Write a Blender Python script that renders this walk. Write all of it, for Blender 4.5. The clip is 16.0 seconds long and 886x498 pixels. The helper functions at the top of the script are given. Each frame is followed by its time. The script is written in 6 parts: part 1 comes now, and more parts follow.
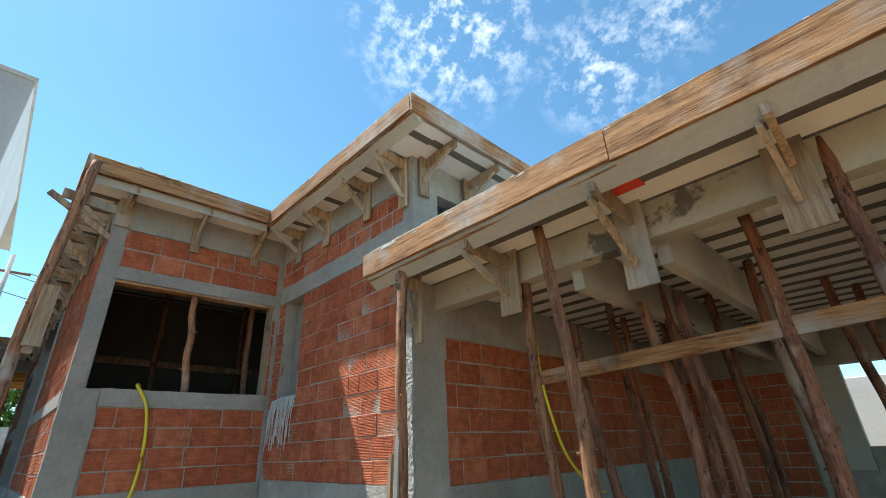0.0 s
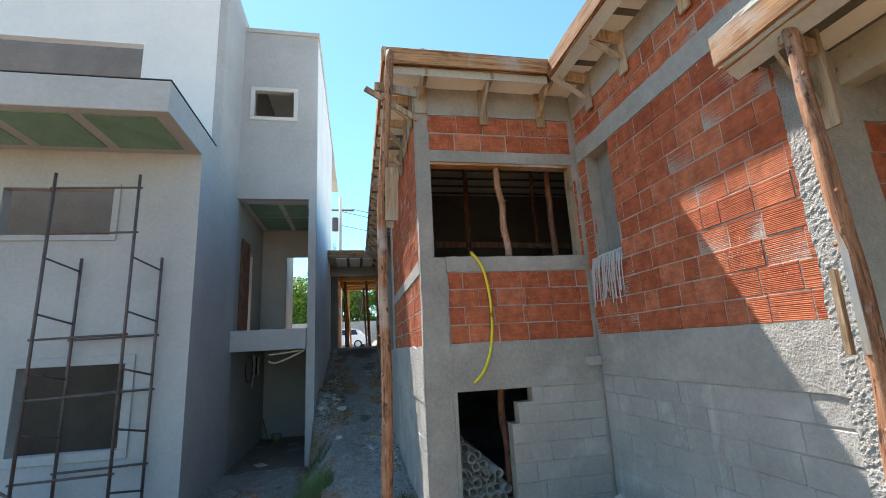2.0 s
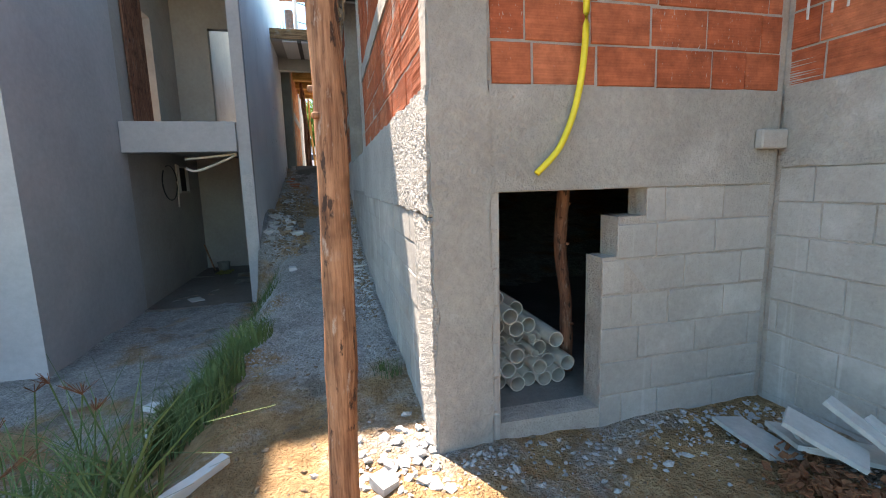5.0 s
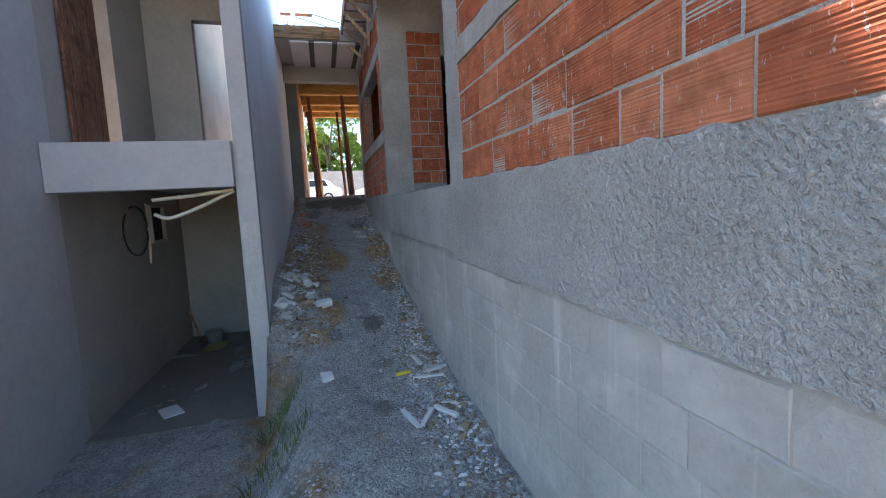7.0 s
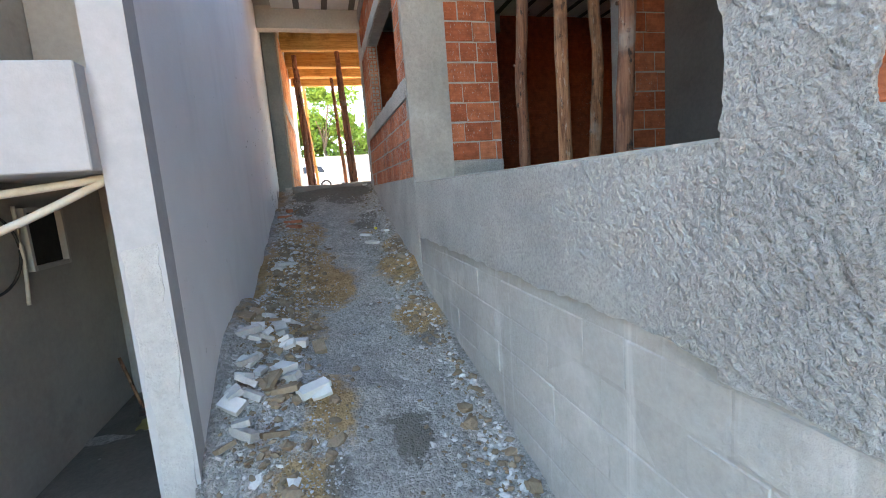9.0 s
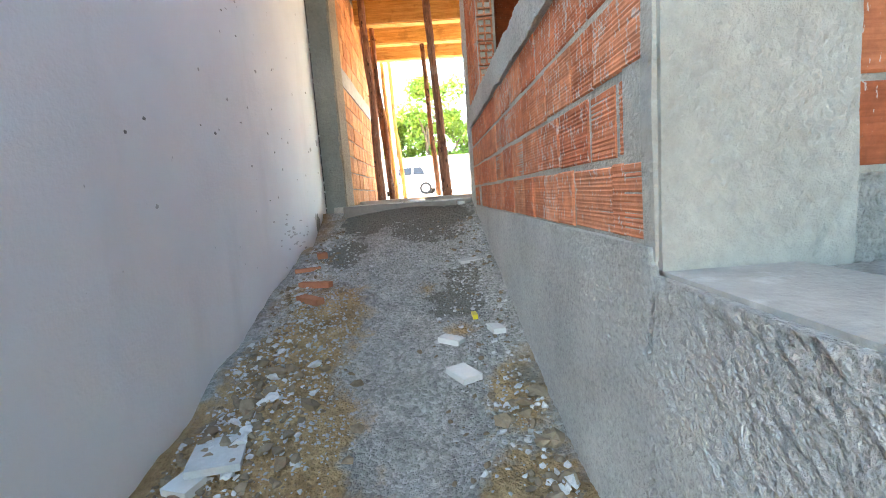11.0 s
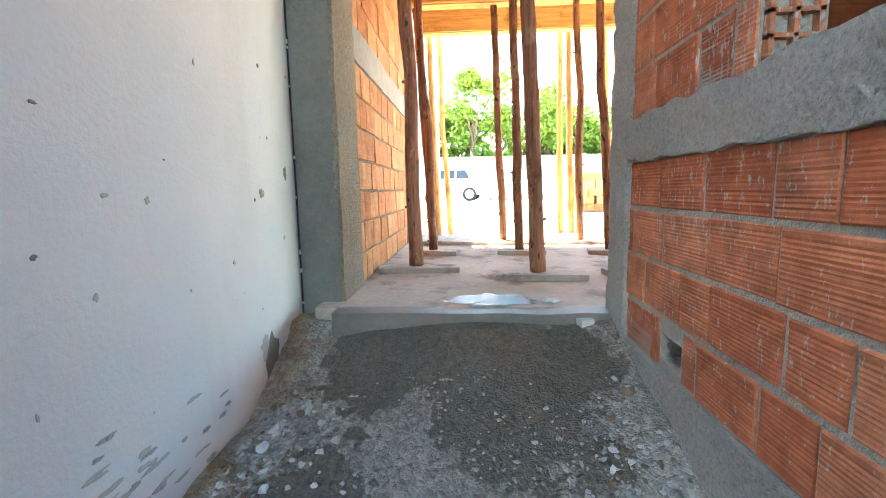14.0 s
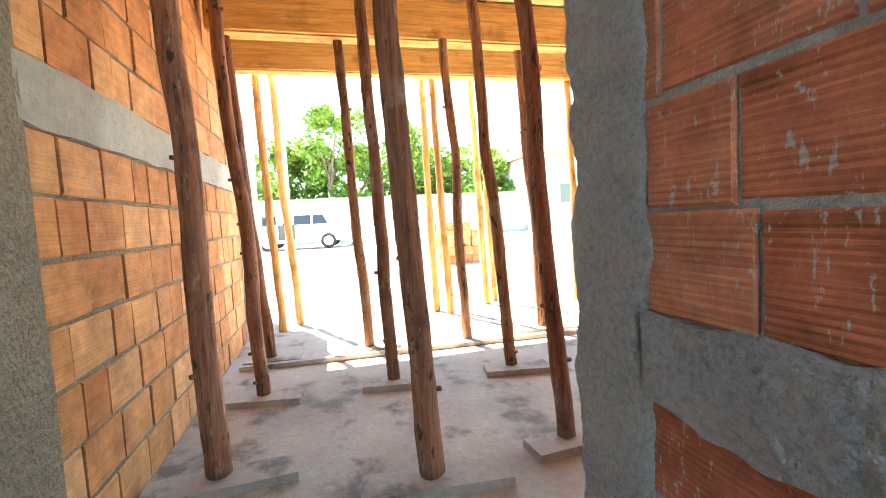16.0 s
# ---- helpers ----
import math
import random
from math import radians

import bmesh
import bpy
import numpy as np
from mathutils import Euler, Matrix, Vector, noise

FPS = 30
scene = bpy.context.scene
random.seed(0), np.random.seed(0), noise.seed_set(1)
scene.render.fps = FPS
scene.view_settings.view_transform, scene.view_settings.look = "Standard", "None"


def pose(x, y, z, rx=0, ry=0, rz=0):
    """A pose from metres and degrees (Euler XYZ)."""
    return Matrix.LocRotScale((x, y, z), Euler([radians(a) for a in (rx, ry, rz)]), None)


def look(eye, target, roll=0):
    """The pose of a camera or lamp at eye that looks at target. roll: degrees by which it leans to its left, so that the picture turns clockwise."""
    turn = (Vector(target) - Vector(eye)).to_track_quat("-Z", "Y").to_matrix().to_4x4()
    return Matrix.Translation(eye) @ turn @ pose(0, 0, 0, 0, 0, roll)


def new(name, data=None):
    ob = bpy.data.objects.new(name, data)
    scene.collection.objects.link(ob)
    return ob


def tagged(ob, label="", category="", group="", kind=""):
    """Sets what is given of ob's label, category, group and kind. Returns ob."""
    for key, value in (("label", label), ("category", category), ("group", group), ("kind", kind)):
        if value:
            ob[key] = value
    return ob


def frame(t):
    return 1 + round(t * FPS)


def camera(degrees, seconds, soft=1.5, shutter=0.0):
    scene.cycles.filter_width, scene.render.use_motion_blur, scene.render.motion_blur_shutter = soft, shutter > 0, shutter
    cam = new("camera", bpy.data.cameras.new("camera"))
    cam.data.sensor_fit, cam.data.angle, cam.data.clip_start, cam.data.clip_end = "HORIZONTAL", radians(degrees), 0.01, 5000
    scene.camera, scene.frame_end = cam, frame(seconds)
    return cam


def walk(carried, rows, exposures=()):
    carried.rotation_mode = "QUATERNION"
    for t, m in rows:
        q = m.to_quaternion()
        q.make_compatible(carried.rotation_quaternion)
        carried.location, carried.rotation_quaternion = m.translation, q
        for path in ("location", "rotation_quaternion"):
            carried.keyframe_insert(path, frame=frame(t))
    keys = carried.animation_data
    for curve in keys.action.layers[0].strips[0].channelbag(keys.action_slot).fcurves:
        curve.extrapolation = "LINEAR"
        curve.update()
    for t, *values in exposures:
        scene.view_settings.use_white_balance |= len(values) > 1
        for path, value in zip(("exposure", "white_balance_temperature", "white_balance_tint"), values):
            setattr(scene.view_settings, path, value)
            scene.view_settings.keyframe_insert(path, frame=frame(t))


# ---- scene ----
cam = camera(89.9, 16.0, soft=1.0)
PATH = [
    (0, (0.872, -0.105, 2.072), (-0.429, 1.176, 2.888), -2.4),
    (0.5, (0.61, -0.134, 1.903), (-0.893, 0.994, 2.586), -0.9),
    (1, (0.355, -0.291, 1.819), (-1.316, 0.667, 2.356), -2.6),
    (1.5, (0.17, -0.36, 1.771), (-1.643, 0.353, 2.224), -2.1),
    (2, (-0.111, -0.373, 1.746), (-2.026, 0.011, 2.177), -3.0),
    (2.5, (-0.379, -0.378, 1.704), (-2.318, -0.059, 2.077), -3.5),
    (2.8, (-0.636, -0.393, 1.622), (-2.521, 0.193, 1.946), -0.5),
    (3, (-0.893, -0.301, 1.581), (-2.717, 0.496, 1.776), 1.0),
    (3.5, (-1.49, -0.222, 1.415), (-3.329, 0.556, 1.3), 0.1),
    (4, (-1.987, -0.215, 1.336), (-3.864, 0.437, 1.117), -1.0),
    (4.5, (-2.521, -0.122, 1.331), (-4.377, 0.584, 1.092), -0.6),
    (5, (-3.017, -0.108, 1.308), (-4.938, 0.364, 1.008), -1.6),
    (5.2, (-3.196, -0.145, 1.338), (-5.143, 0.186, 1.021), -1.2),
    (7.3, (-6.259, -0.673, 1.61), (-8.172, -0.124, 1.411), -4.0),
    (7.5, (-6.504, -0.663, 1.571), (-8.413, -0.104, 1.361), -5.1),
    (8, (-7.158, -0.64, 1.587), (-9.059, -0.081, 1.317), -1.4),
    (8.5, (-7.869, -0.708, 1.705), (-9.775, -0.168, 1.435), -2.9),
    (8.7, (-8.086, -0.664, 1.683), (-9.993, -0.126, 1.41), -3.8),
    (10.8, (-11.761, -0.12, 1.895), (-13.744, -0.074, 1.637), -4.3),
    (11, (-12.03, -0.121, 1.95), (-14.014, -0.081, 1.703), -4.2),
    (11.5, (-12.513, -0.075, 2.025), (-14.496, -0.02, 1.777), -5.0),
    (12, (-12.99, -0.138, 2.094), (-14.973, -0.08, 1.844), -4.2),
    (12.5, (-13.505, -0.163, 2.25), (-15.489, -0.109, 2.001), -1.5),
    (13, (-14.029, -0.17, 2.27), (-16.011, -0.129, 2.009), -1.5),
    (13.5, (-14.339, -0.262, 2.448), (-16.316, -0.409, 2.18), -2.9),
    (14, (-14.732, -0.365, 2.499), (-16.712, -0.481, 2.236), -1.1),
    (14.5, (-14.986, -0.322, 2.592), (-16.968, -0.294, 2.326), -4.2),
    (15, (-15.314, -0.283, 2.743), (-17.296, -0.187, 2.499), -4.4),
    (15.2, (-15.42, -0.318, 2.75), (-17.41, -0.165, 2.645), -3.6),
    (15.5, (-15.649, -0.273, 2.777), (-17.634, -0.13, 2.575), -4.2),
    (16, (-16.056, -0.232, 2.989), (-17.991, 0.256, 2.848), -3.0),
]
walk(cam, [(t, look(eye, target, roll)) for t, eye, target, roll in PATH],
     [(0, 1.12, 6550, 5), (1, 1.46, 6850, 12), (2, 1.46, 6750, 12), (3.5, 1.82, 7700, 17), (4.5, 1.97, 7700, 20), (5, 2.22, 7650, 20), (7.3, 2.56, 7250, 28), (8.0, 3.27, 8050, 28), (8.7, 3.72, 8300, 27), (10.8, 4.45, 8700, 22), (11.5, 5.14, 8350, 21), (12.5, 5.27, 8000, 18), (14, 4.62, 7800, 16), (15.4, 4.36, 7650, 14), (16, 4.05, 7600, 13)])

# ---------------------------------------------------------------- world, sun
SUN = Vector((-2.1, -1.0, 4.0)).normalized()
wd = bpy.data.worlds.new("sky")
scene.world = wd
wd.use_nodes = True
wt = wd.node_tree
for n in list(wt.nodes):
    wt.nodes.remove(n)
w_out = wt.nodes.new("ShaderNodeOutputWorld")
w_bg = wt.nodes.new("ShaderNodeBackground")
w_sky = wt.nodes.new("ShaderNodeTexSky")
w_sky.sky_type = "NISHITA"
w_sky.sun_disc = False
w_sky.sun_elevation = math.asin(SUN.z)
w_sky.sun_rotation = math.atan2(SUN.x, SUN.y)
w_sky.air_density = 1.0
w_sky.dust_density = 0.15
w_sky.ozone_density = 3.0
# thin broken cloud high in the sky; the last patch is added unseen, behind the view
w_co = wt.nodes.new("ShaderNodeTexCoord")
w_map = wt.nodes.new("ShaderNodeMapping")
w_map.inputs["Scale"].default_value = (3.0, 3.0, 3.0)
w_mask = None
for centre, size, amount in (((-0.42, 0.46, 0.78), 0.23, 1.0), ((-0.24, 0.69, 0.67), 0.15, 0.75), ((-0.10, 0.70, 0.70), 0.11, 0.6), ((0.62, -0.2, 0.75), 0.4, 0.7)):
    w_d = wt.nodes.new("ShaderNodeVectorMath")
    w_d.operation = "DISTANCE"
    w_d.inputs[1].default_value = centre
    wt.links.new(w_co.outputs["Generated"], w_d.inputs[0])
    w_f = wt.nodes.new("ShaderNodeMapRange")
    w_f.inputs["From Min"].default_value, w_f.inputs["From Max"].default_value = size, 0.0
    w_f.inputs["To Max"].default_value = amount
    wt.links.new(w_d.outputs["Value"], w_f.inputs["Value"])
    if w_mask is None:
        w_mask = w_f.outputs[0]
    else:
        w_m = wt.nodes.new("ShaderNodeMath")
        w_m.operation = "MAXIMUM"
        wt.links.new(w_mask, w_m.inputs[0])
        wt.links.new(w_f.outputs[0], w_m.inputs[1])
        w_mask = w_m.outputs[0]
w_n2 = wt.nodes.new("ShaderNodeTexNoise")
w_n2.inputs["Scale"].default_value = 8.0
w_n2.inputs["Detail"].default_value = 9
w_n2.inputs["Roughness"].default_value = 0.68
w_r2 = wt.nodes.new("ShaderNodeMapRange")
w_r2.inputs["From Min"].default_value, w_r2.inputs["From Max"].default_value = 0.47, 0.74
w_mul = wt.nodes.new("ShaderNodeMath")
w_mul.operation = "MULTIPLY"
w_mix = wt.nodes.new("ShaderNodeMix")
w_mix.data_type = "RGBA"
w_mix.inputs[7].default_value = (9.0, 9.2, 9.6, 1)
wt.links.new(w_co.outputs["Generated"], w_map.inputs["Vector"])
wt.links.new(w_map.outputs[0], w_n2.inputs["Vector"])
wt.links.new(w_n2.outputs[0], w_r2.inputs["Value"])
wt.links.new(w_mask, w_mul.inputs[0])
wt.links.new(w_r2.outputs[0], w_mul.inputs[1])
wt.links.new(w_mul.outputs[0], w_mix.inputs[0])
w_tint = wt.nodes.new("ShaderNodeMix")
w_tint.data_type, w_tint.blend_type = "RGBA", "MULTIPLY"
w_tint.inputs[0].default_value = 1.0
w_tint.inputs[7].default_value = (0.74, 1.03, 1.02, 1)
wt.links.new(w_sky.outputs[0], w_tint.inputs[6])
wt.links.new(w_tint.outputs[2], w_mix.inputs[6])
wt.links.new(w_mix.outputs[2], w_bg.inputs[0])
wt.links.new(w_bg.outputs[0], w_out.inputs[0])
w_bg.inputs[1].default_value = 0.11
sun_data = bpy.data.lights.new("sun", "SUN")
sun_data.energy, sun_data.angle, sun_data.color = 5.0, radians(0.55), (1.0, 0.95, 0.87)
sun = new("sun", sun_data)
sun.matrix_world = look(SUN * 60, (0, 0, 0))


# ---------------------------------------------------------------- materials
def nodes_of(name, rough=0.9, metal=0.0, spec=0.3):
    m = bpy.data.materials.new(name)
    m.use_nodes = True
    t = m.node_tree
    b = t.nodes["Principled BSDF"]
    b.inputs["Roughness"].default_value = rough
    b.inputs["Metallic"].default_value = metal
    b.inputs["Specular IOR Level"].default_value = spec
    return m, t, b


def coords(t, space="Object", scale=(1, 1, 1), shift=None):
    c = t.nodes.new("ShaderNodeTexCoord")
    mp = t.nodes.new("ShaderNodeMapping")
    mp.inputs["Scale"].default_value = scale
    if space == "World":
        g = t.nodes.new("ShaderNodeNewGeometry")
        t.links.new(g.outputs["Position"], mp.inputs["Vector"])
    else:
        t.links.new(c.outputs[space], mp.inputs["Vector"])
    if shift:
        t.links.new(shift, mp.inputs["Location"])
    return mp.outputs[0]


def noise_of(t, vec, scale, detail=4, rough=0.6):
    n = t.nodes.new("ShaderNodeTexNoise")
    n.inputs["Scale"].default_value = scale
    n.inputs["Detail"].default_value = detail
    n.inputs["Roughness"].default_value = rough
    t.links.new(vec, n.inputs["Vector"])
    return n.outputs[0]


def ramp_of(t, value, stops):
    r = t.nodes.new("ShaderNodeValToRGB")
    e = r.color_ramp.elements
    while len(e) < len(stops):
        e.new(0.5)
    for k, (p, c) in zip(e, stops):
        k.position, k.color = p, (*c, 1) if len(c) == 3 else c
    t.links.new(value, r.inputs[0])
    return r.outputs[0]


def mix_of(t, fac, a, b, blend="MIX"):
    m = t.nodes.new("ShaderNodeMix")
    m.data_type, m.blend_type = "RGBA", blend
    for sock, v in ((m.inputs[0], fac), (m.inputs[6], a), (m.inputs[7], b)):
        if isinstance(v, (int, float)):
            sock.default_value = v
        elif isinstance(v, tuple):
            sock.default_value = (*v, 1)
        else:
            t.links.new(v, sock)
    return m.outputs[2]


def math_of(t, op, a, b=None):
    m = t.nodes.new("ShaderNodeMath")
    m.operation = op
    for i, v in enumerate((a, b)):
        if v is None:
            continue
        if isinstance(v, (int, float)):
            m.inputs[i].default_value = v
        else:
            t.links.new(v, m.inputs[i])
    return m.outputs[0]


def bump_of(t, b, height, dist, strength=1.0):
    n = t.nodes.new("ShaderNodeBump")
    n.inputs["Distance"].default_value = dist
    n.inputs["Strength"].default_value = strength
    t.links.new(height, n.inputs["Height"])
    t.links.new(n.outputs[0], b.inputs["Normal"])


def random_of(t):
    o = t.nodes.new("ShaderNodeObjectInfo")
    return o.outputs["Random"]


def grainy(name, dark, light, big=1.2, fine=25, stain=None, stain_at=(0.58, 0.75), rough=0.92, relief=0.003, relief_scale=60, space="World", spec=0.2, vary=0.0, streak=None, relief2=0.0, relief2_scale=9):
    """Plain mineral or painted surface: two scales of tone, optional stains, fine relief; coarse relief is also shaded
    in colour.
    """
    m, t, b = nodes_of(name, rough, 0, spec)
    v = coords(t, space)
    n1, n2 = noise_of(t, v, big, 5, 0.65), noise_of(t, v, fine, 4, 0.7)
    f = math_of(t, "ADD", math_of(t, "MULTIPLY", n1, 0.65), math_of(t, "MULTIPLY", n2, 0.35))
    col = ramp_of(t, f, ((0.34, dark), (0.66, light)))
    if stain:
        s = noise_of(t, v, big * 1.7 + 0.37, 7, 0.62)
        col = mix_of(t, ramp_of(t, s, ((stain_at[0], (0, 0, 0)), (stain_at[1], (1, 1, 1)))), col, stain)
    if streak:
        sv = coords(t, space, (9, 9, 0.35))
        s = noise_of(t, sv, 1.0, 4, 0.6)
        col = mix_of(t, ramp_of(t, s, ((0.6, (0, 0, 0)), (0.78, (0.7, 0.7, 0.7)))), col, streak)
    if vary:
        r = math_of(t, "ADD", math_of(t, "MULTIPLY", random_of(t), vary * 2), 1 - vary)
        c = t.nodes.new("ShaderNodeCombineColor")
        for i in range(3):
            t.links.new(r, c.inputs[i])
        col = mix_of(t, 1.0, col, c.outputs[0], "MULTIPLY")
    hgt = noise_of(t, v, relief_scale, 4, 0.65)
    # coarse relief: shade of the pits and light on the bumps go into the colour
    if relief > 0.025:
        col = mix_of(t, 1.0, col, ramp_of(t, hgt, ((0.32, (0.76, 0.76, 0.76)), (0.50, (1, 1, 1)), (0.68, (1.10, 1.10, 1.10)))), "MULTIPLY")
    t.links.new(col, b.inputs["Base Color"])
    if relief2:
        h2 = noise_of(t, v, relief2_scale, 3, 0.6)
        hgt = math_of(t, "ADD", hgt, math_of(t, "MULTIPLY", h2, relief2 / relief))
    bump_of(t, b, hgt, relief)
    return m


def brick_mat(name, a, b_, c, splash=0.0, ribs=False):
    """Fired clay: each brick its own tone, drag marks along it, specks of cement."""
    m, t, b = nodes_of(name, 0.88, 0, 0.2)
    v = coords(t, "Object", (1, 1, 1))
    w = coords(t, "World")
    r = random_of(t)
    col = ramp_of(t, r, ((0.0, a), (0.5, b_), (1.0, c)))
    n = noise_of(t, w, 9, 5, 0.7)
    col = mix_of(t, 1.0, col, ramp_of(t, n, ((0.32, (0.62, 0.60, 0.60)), (0.66, (1.15, 1.13, 1.11)))), "MULTIPLY")
    sv = coords(t, "Object", (2.5, 2.5, 90))
    drag = noise_of(t, sv, 1.0, 3, 0.6)
    col = mix_of(t, 1.0, col, ramp_of(t, drag, ((0.35, (0.82, 0.8, 0.8)), (0.65, (1.06, 1.06, 1.06)))), "MULTIPLY")
    if splash:
        s = noise_of(t, coords(t, "World", (75, 75, 24)), 1.0, 4, 0.65)
        big = noise_of(t, w, 1.1, 2, 0.5)
        s = math_of(t, "ADD", s, math_of(t, "MULTIPLY", big, 0.35))
        col = mix_of(t, ramp_of(t, s, ((0.86 - splash, (0, 0, 0)), (0.91 - splash, (0.8, 0.8, 0.8)))), col, (0.46, 0.45, 0.43))
    t.links.new(col, b.inputs["Base Color"])
    hgt = math_of(t, "ADD", math_of(t, "MULTIPLY", drag, 0.8), math_of(t, "MULTIPLY", noise_of(t, w, 70, 3, 0.6), 0.5))
    bump_of(t, b, hgt, 0.004)
    return m


def wood_mat(name, dark, light, axis=0, grey=0.0, rough=0.8, bark=False):
    """Sawn or round timber with grain along one axis, stained and weathered."""
    m, t, b = nodes_of(name, rough, 0, 0.25)
    sc = [30, 30, 30]
    sc[axis] = 1.6
    rnd = random_of(t)
    cmb = t.nodes.new("ShaderNodeCombineXYZ")
    for i in range(3):
        t.links.new(math_of(t, "MULTIPLY", rnd, 37.0 + 11 * i), cmb.inputs[i])
    v = coords(t, "Object", tuple(sc), cmb.outputs[0])
    g1, g2 = noise_of(t, v, 1.0, 6, 0.7), noise_of(t, v, 4.2, 3, 0.6)
    f = math_of(t, "ADD", math_of(t, "MULTIPLY", g1, 0.7), math_of(t, "MULTIPLY", g2, 0.3))
    col = ramp_of(t, f, ((0.38, dark), (0.58, light)))
    k = noise_of(t, coords(t, "Object", (3, 3, 3), cmb.outputs[0]), 1.0, 4, 0.6)
    col = mix_of(t, ramp_of(t, k, ((0.55, (0, 0, 0)), (0.72, (0.85, 0.85, 0.85)))), col, tuple(0.55 * x for x in dark))
    if grey:
        k2 = noise_of(t, coords(t, "Object", (1.3, 1.3, 1.3), cmb.outputs[0]), 1.0, 5, 0.6)
        col = mix_of(t, ramp_of(t, k2, ((0.62 - grey * 0.3, (0, 0, 0)), (0.75 - grey * 0.2, (0.9, 0.9, 0.9)))), col, (0.40, 0.38, 0.35))
    if bark:
        k3 = noise_of(t, coords(t, "Object", (22, 22, 9), cmb.outputs[0]), 1.0, 4, 0.62)
        col = mix_of(t, ramp_of(t, k3, ((0.60, (0, 0, 0)), (0.66, (0.9, 0.9, 0.9)))), col, (0.035, 0.022, 0.018))
        k4 = noise_of(t, coords(t, "Object", (16, 16, 5), cmb.outputs[0]), 1.7, 5, 0.7)
        col = mix_of(t, ramp_of(t, k4, ((0.58, (0, 0, 0)), (0.70, (0.7, 0.7, 0.7)))), col, (0.42, 0.33, 0.27))
        f = math_of(t, "ADD", f, k4)
    r = math_of(t, "ADD", math_of(t, "MULTIPLY", rnd, 0.5), 0.72)
    cc = t.nodes.new("ShaderNodeCombineColor")
    for i in range(3):
        t.links.new(r, cc.inputs[i])
    col = mix_of(t, 1.0, col, cc.outputs[0], "MULTIPLY")
    t.links.new(col, b.inputs["Base Color"])
    bump_of(t, b, f, 0.006)
    return m


M_PLASTER = grainy("cement plaster", (0.26, 0.25, 0.232), (0.43, 0.415, 0.385), 1.3, 22, (0.50, 0.49, 0.47), (0.6, 0.8), relief=0.010, relief_scale=50, relief2=0.02, relief2_scale=9)
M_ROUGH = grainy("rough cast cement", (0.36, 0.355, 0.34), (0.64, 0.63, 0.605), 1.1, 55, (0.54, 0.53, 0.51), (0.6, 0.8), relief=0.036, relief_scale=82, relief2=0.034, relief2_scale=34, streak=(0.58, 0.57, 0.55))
M_BLOCK = grainy("concrete block", (0.30, 0.29, 0.272), (0.435, 0.42, 0.397), 1.1, 30, (0.52, 0.51, 0.49), (0.55, 0.75), relief=0.006, relief_scale=60, vary=0.06, relief2=0.010, relief2_scale=8, streak=(0.62, 0.61, 0.59))
M_MORTAR = grainy("cement mortar", (0.29, 0.275, 0.25), (0.46, 0.44, 0.405), 4, 40, relief=0.02, relief_scale=35, relief2=0.008, relief2_scale=13)
M_MORTAR_RED = grainy("brick-dusted mortar", (0.29, 0.262, 0.235), (0.45, 0.415, 0.375), 4, 40, relief=0.02, relief_scale=35)
M_BRICK = brick_mat("red clay brick", (0.40, 0.108, 0.052), (0.46, 0.138, 0.068), (0.53, 0.185, 0.098), 0.03)
M_BRICK_SPLASH = brick_mat("splashed red clay brick", (0.50, 0.15, 0.08), (0.60, 0.205, 0.11), (0.66, 0.26, 0.15), 0.095)
M_BRICK_ORANGE = brick_mat("orange clay brick", (0.50, 0.205, 0.085), (0.60, 0.27, 0.115), (0.66, 0.35, 0.17), 0.02)
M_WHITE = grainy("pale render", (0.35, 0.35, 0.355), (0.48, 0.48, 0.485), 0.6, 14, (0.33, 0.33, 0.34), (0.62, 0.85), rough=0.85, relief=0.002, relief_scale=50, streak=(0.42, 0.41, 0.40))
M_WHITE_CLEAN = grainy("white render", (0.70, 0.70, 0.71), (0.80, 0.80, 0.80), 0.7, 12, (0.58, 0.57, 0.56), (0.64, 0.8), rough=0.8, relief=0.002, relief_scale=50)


def scuffed_white():
    """White render with sparse dark scuffs, splashes and fine pits."""
    m, t, b = nodes_of("scuffed white render", 0.8, 0, 0.2)
    v = coords(t, "World")
    col = ramp_of(t, noise_of(t, v, 0.7, 6, 0.6), ((0.3, (0.68, 0.68, 0.69)), (0.7, (0.80, 0.80, 0.80))))
    s1 = noise_of(t, coords(t, "World", (3.0, 3.0, 8.0)), 1.0, 8, 0.72)
    col = mix_of(t, ramp_of(t, s1, ((0.66, (0, 0, 0)), (0.74, (0.75, 0.75, 0.75)))), col, (0.30, 0.29, 0.28))
    s2 = noise_of(t, coords(t, "World", (14, 14, 9)), 1.0, 3, 0.55)
    col = mix_of(t, ramp_of(t, s2, ((0.735, (0, 0, 0)), (0.77, (0.8, 0.8, 0.8)))), col, (0.26, 0.25, 0.25))
    s3 = noise_of(t, coords(t, "World", (2.2, 2.2, 0.7)), 1.0, 4, 0.6)
    col = mix_of(t, ramp_of(t, s3, ((0.55, (0, 0, 0)), (0.8, (0.5, 0.5, 0.5)))), col, (0.56, 0.55, 0.55))
    t.links.new(col, b.inputs["Base Color"])
    hgt = math_of(t, "ADD", noise_of(t, v, 50, 4, 0.65), math_of(t, "MULTIPLY", noise_of(t, v, 4, 3, 0.5), 2.0))
    bump_of(t, b, hgt, 0.003)
    return m


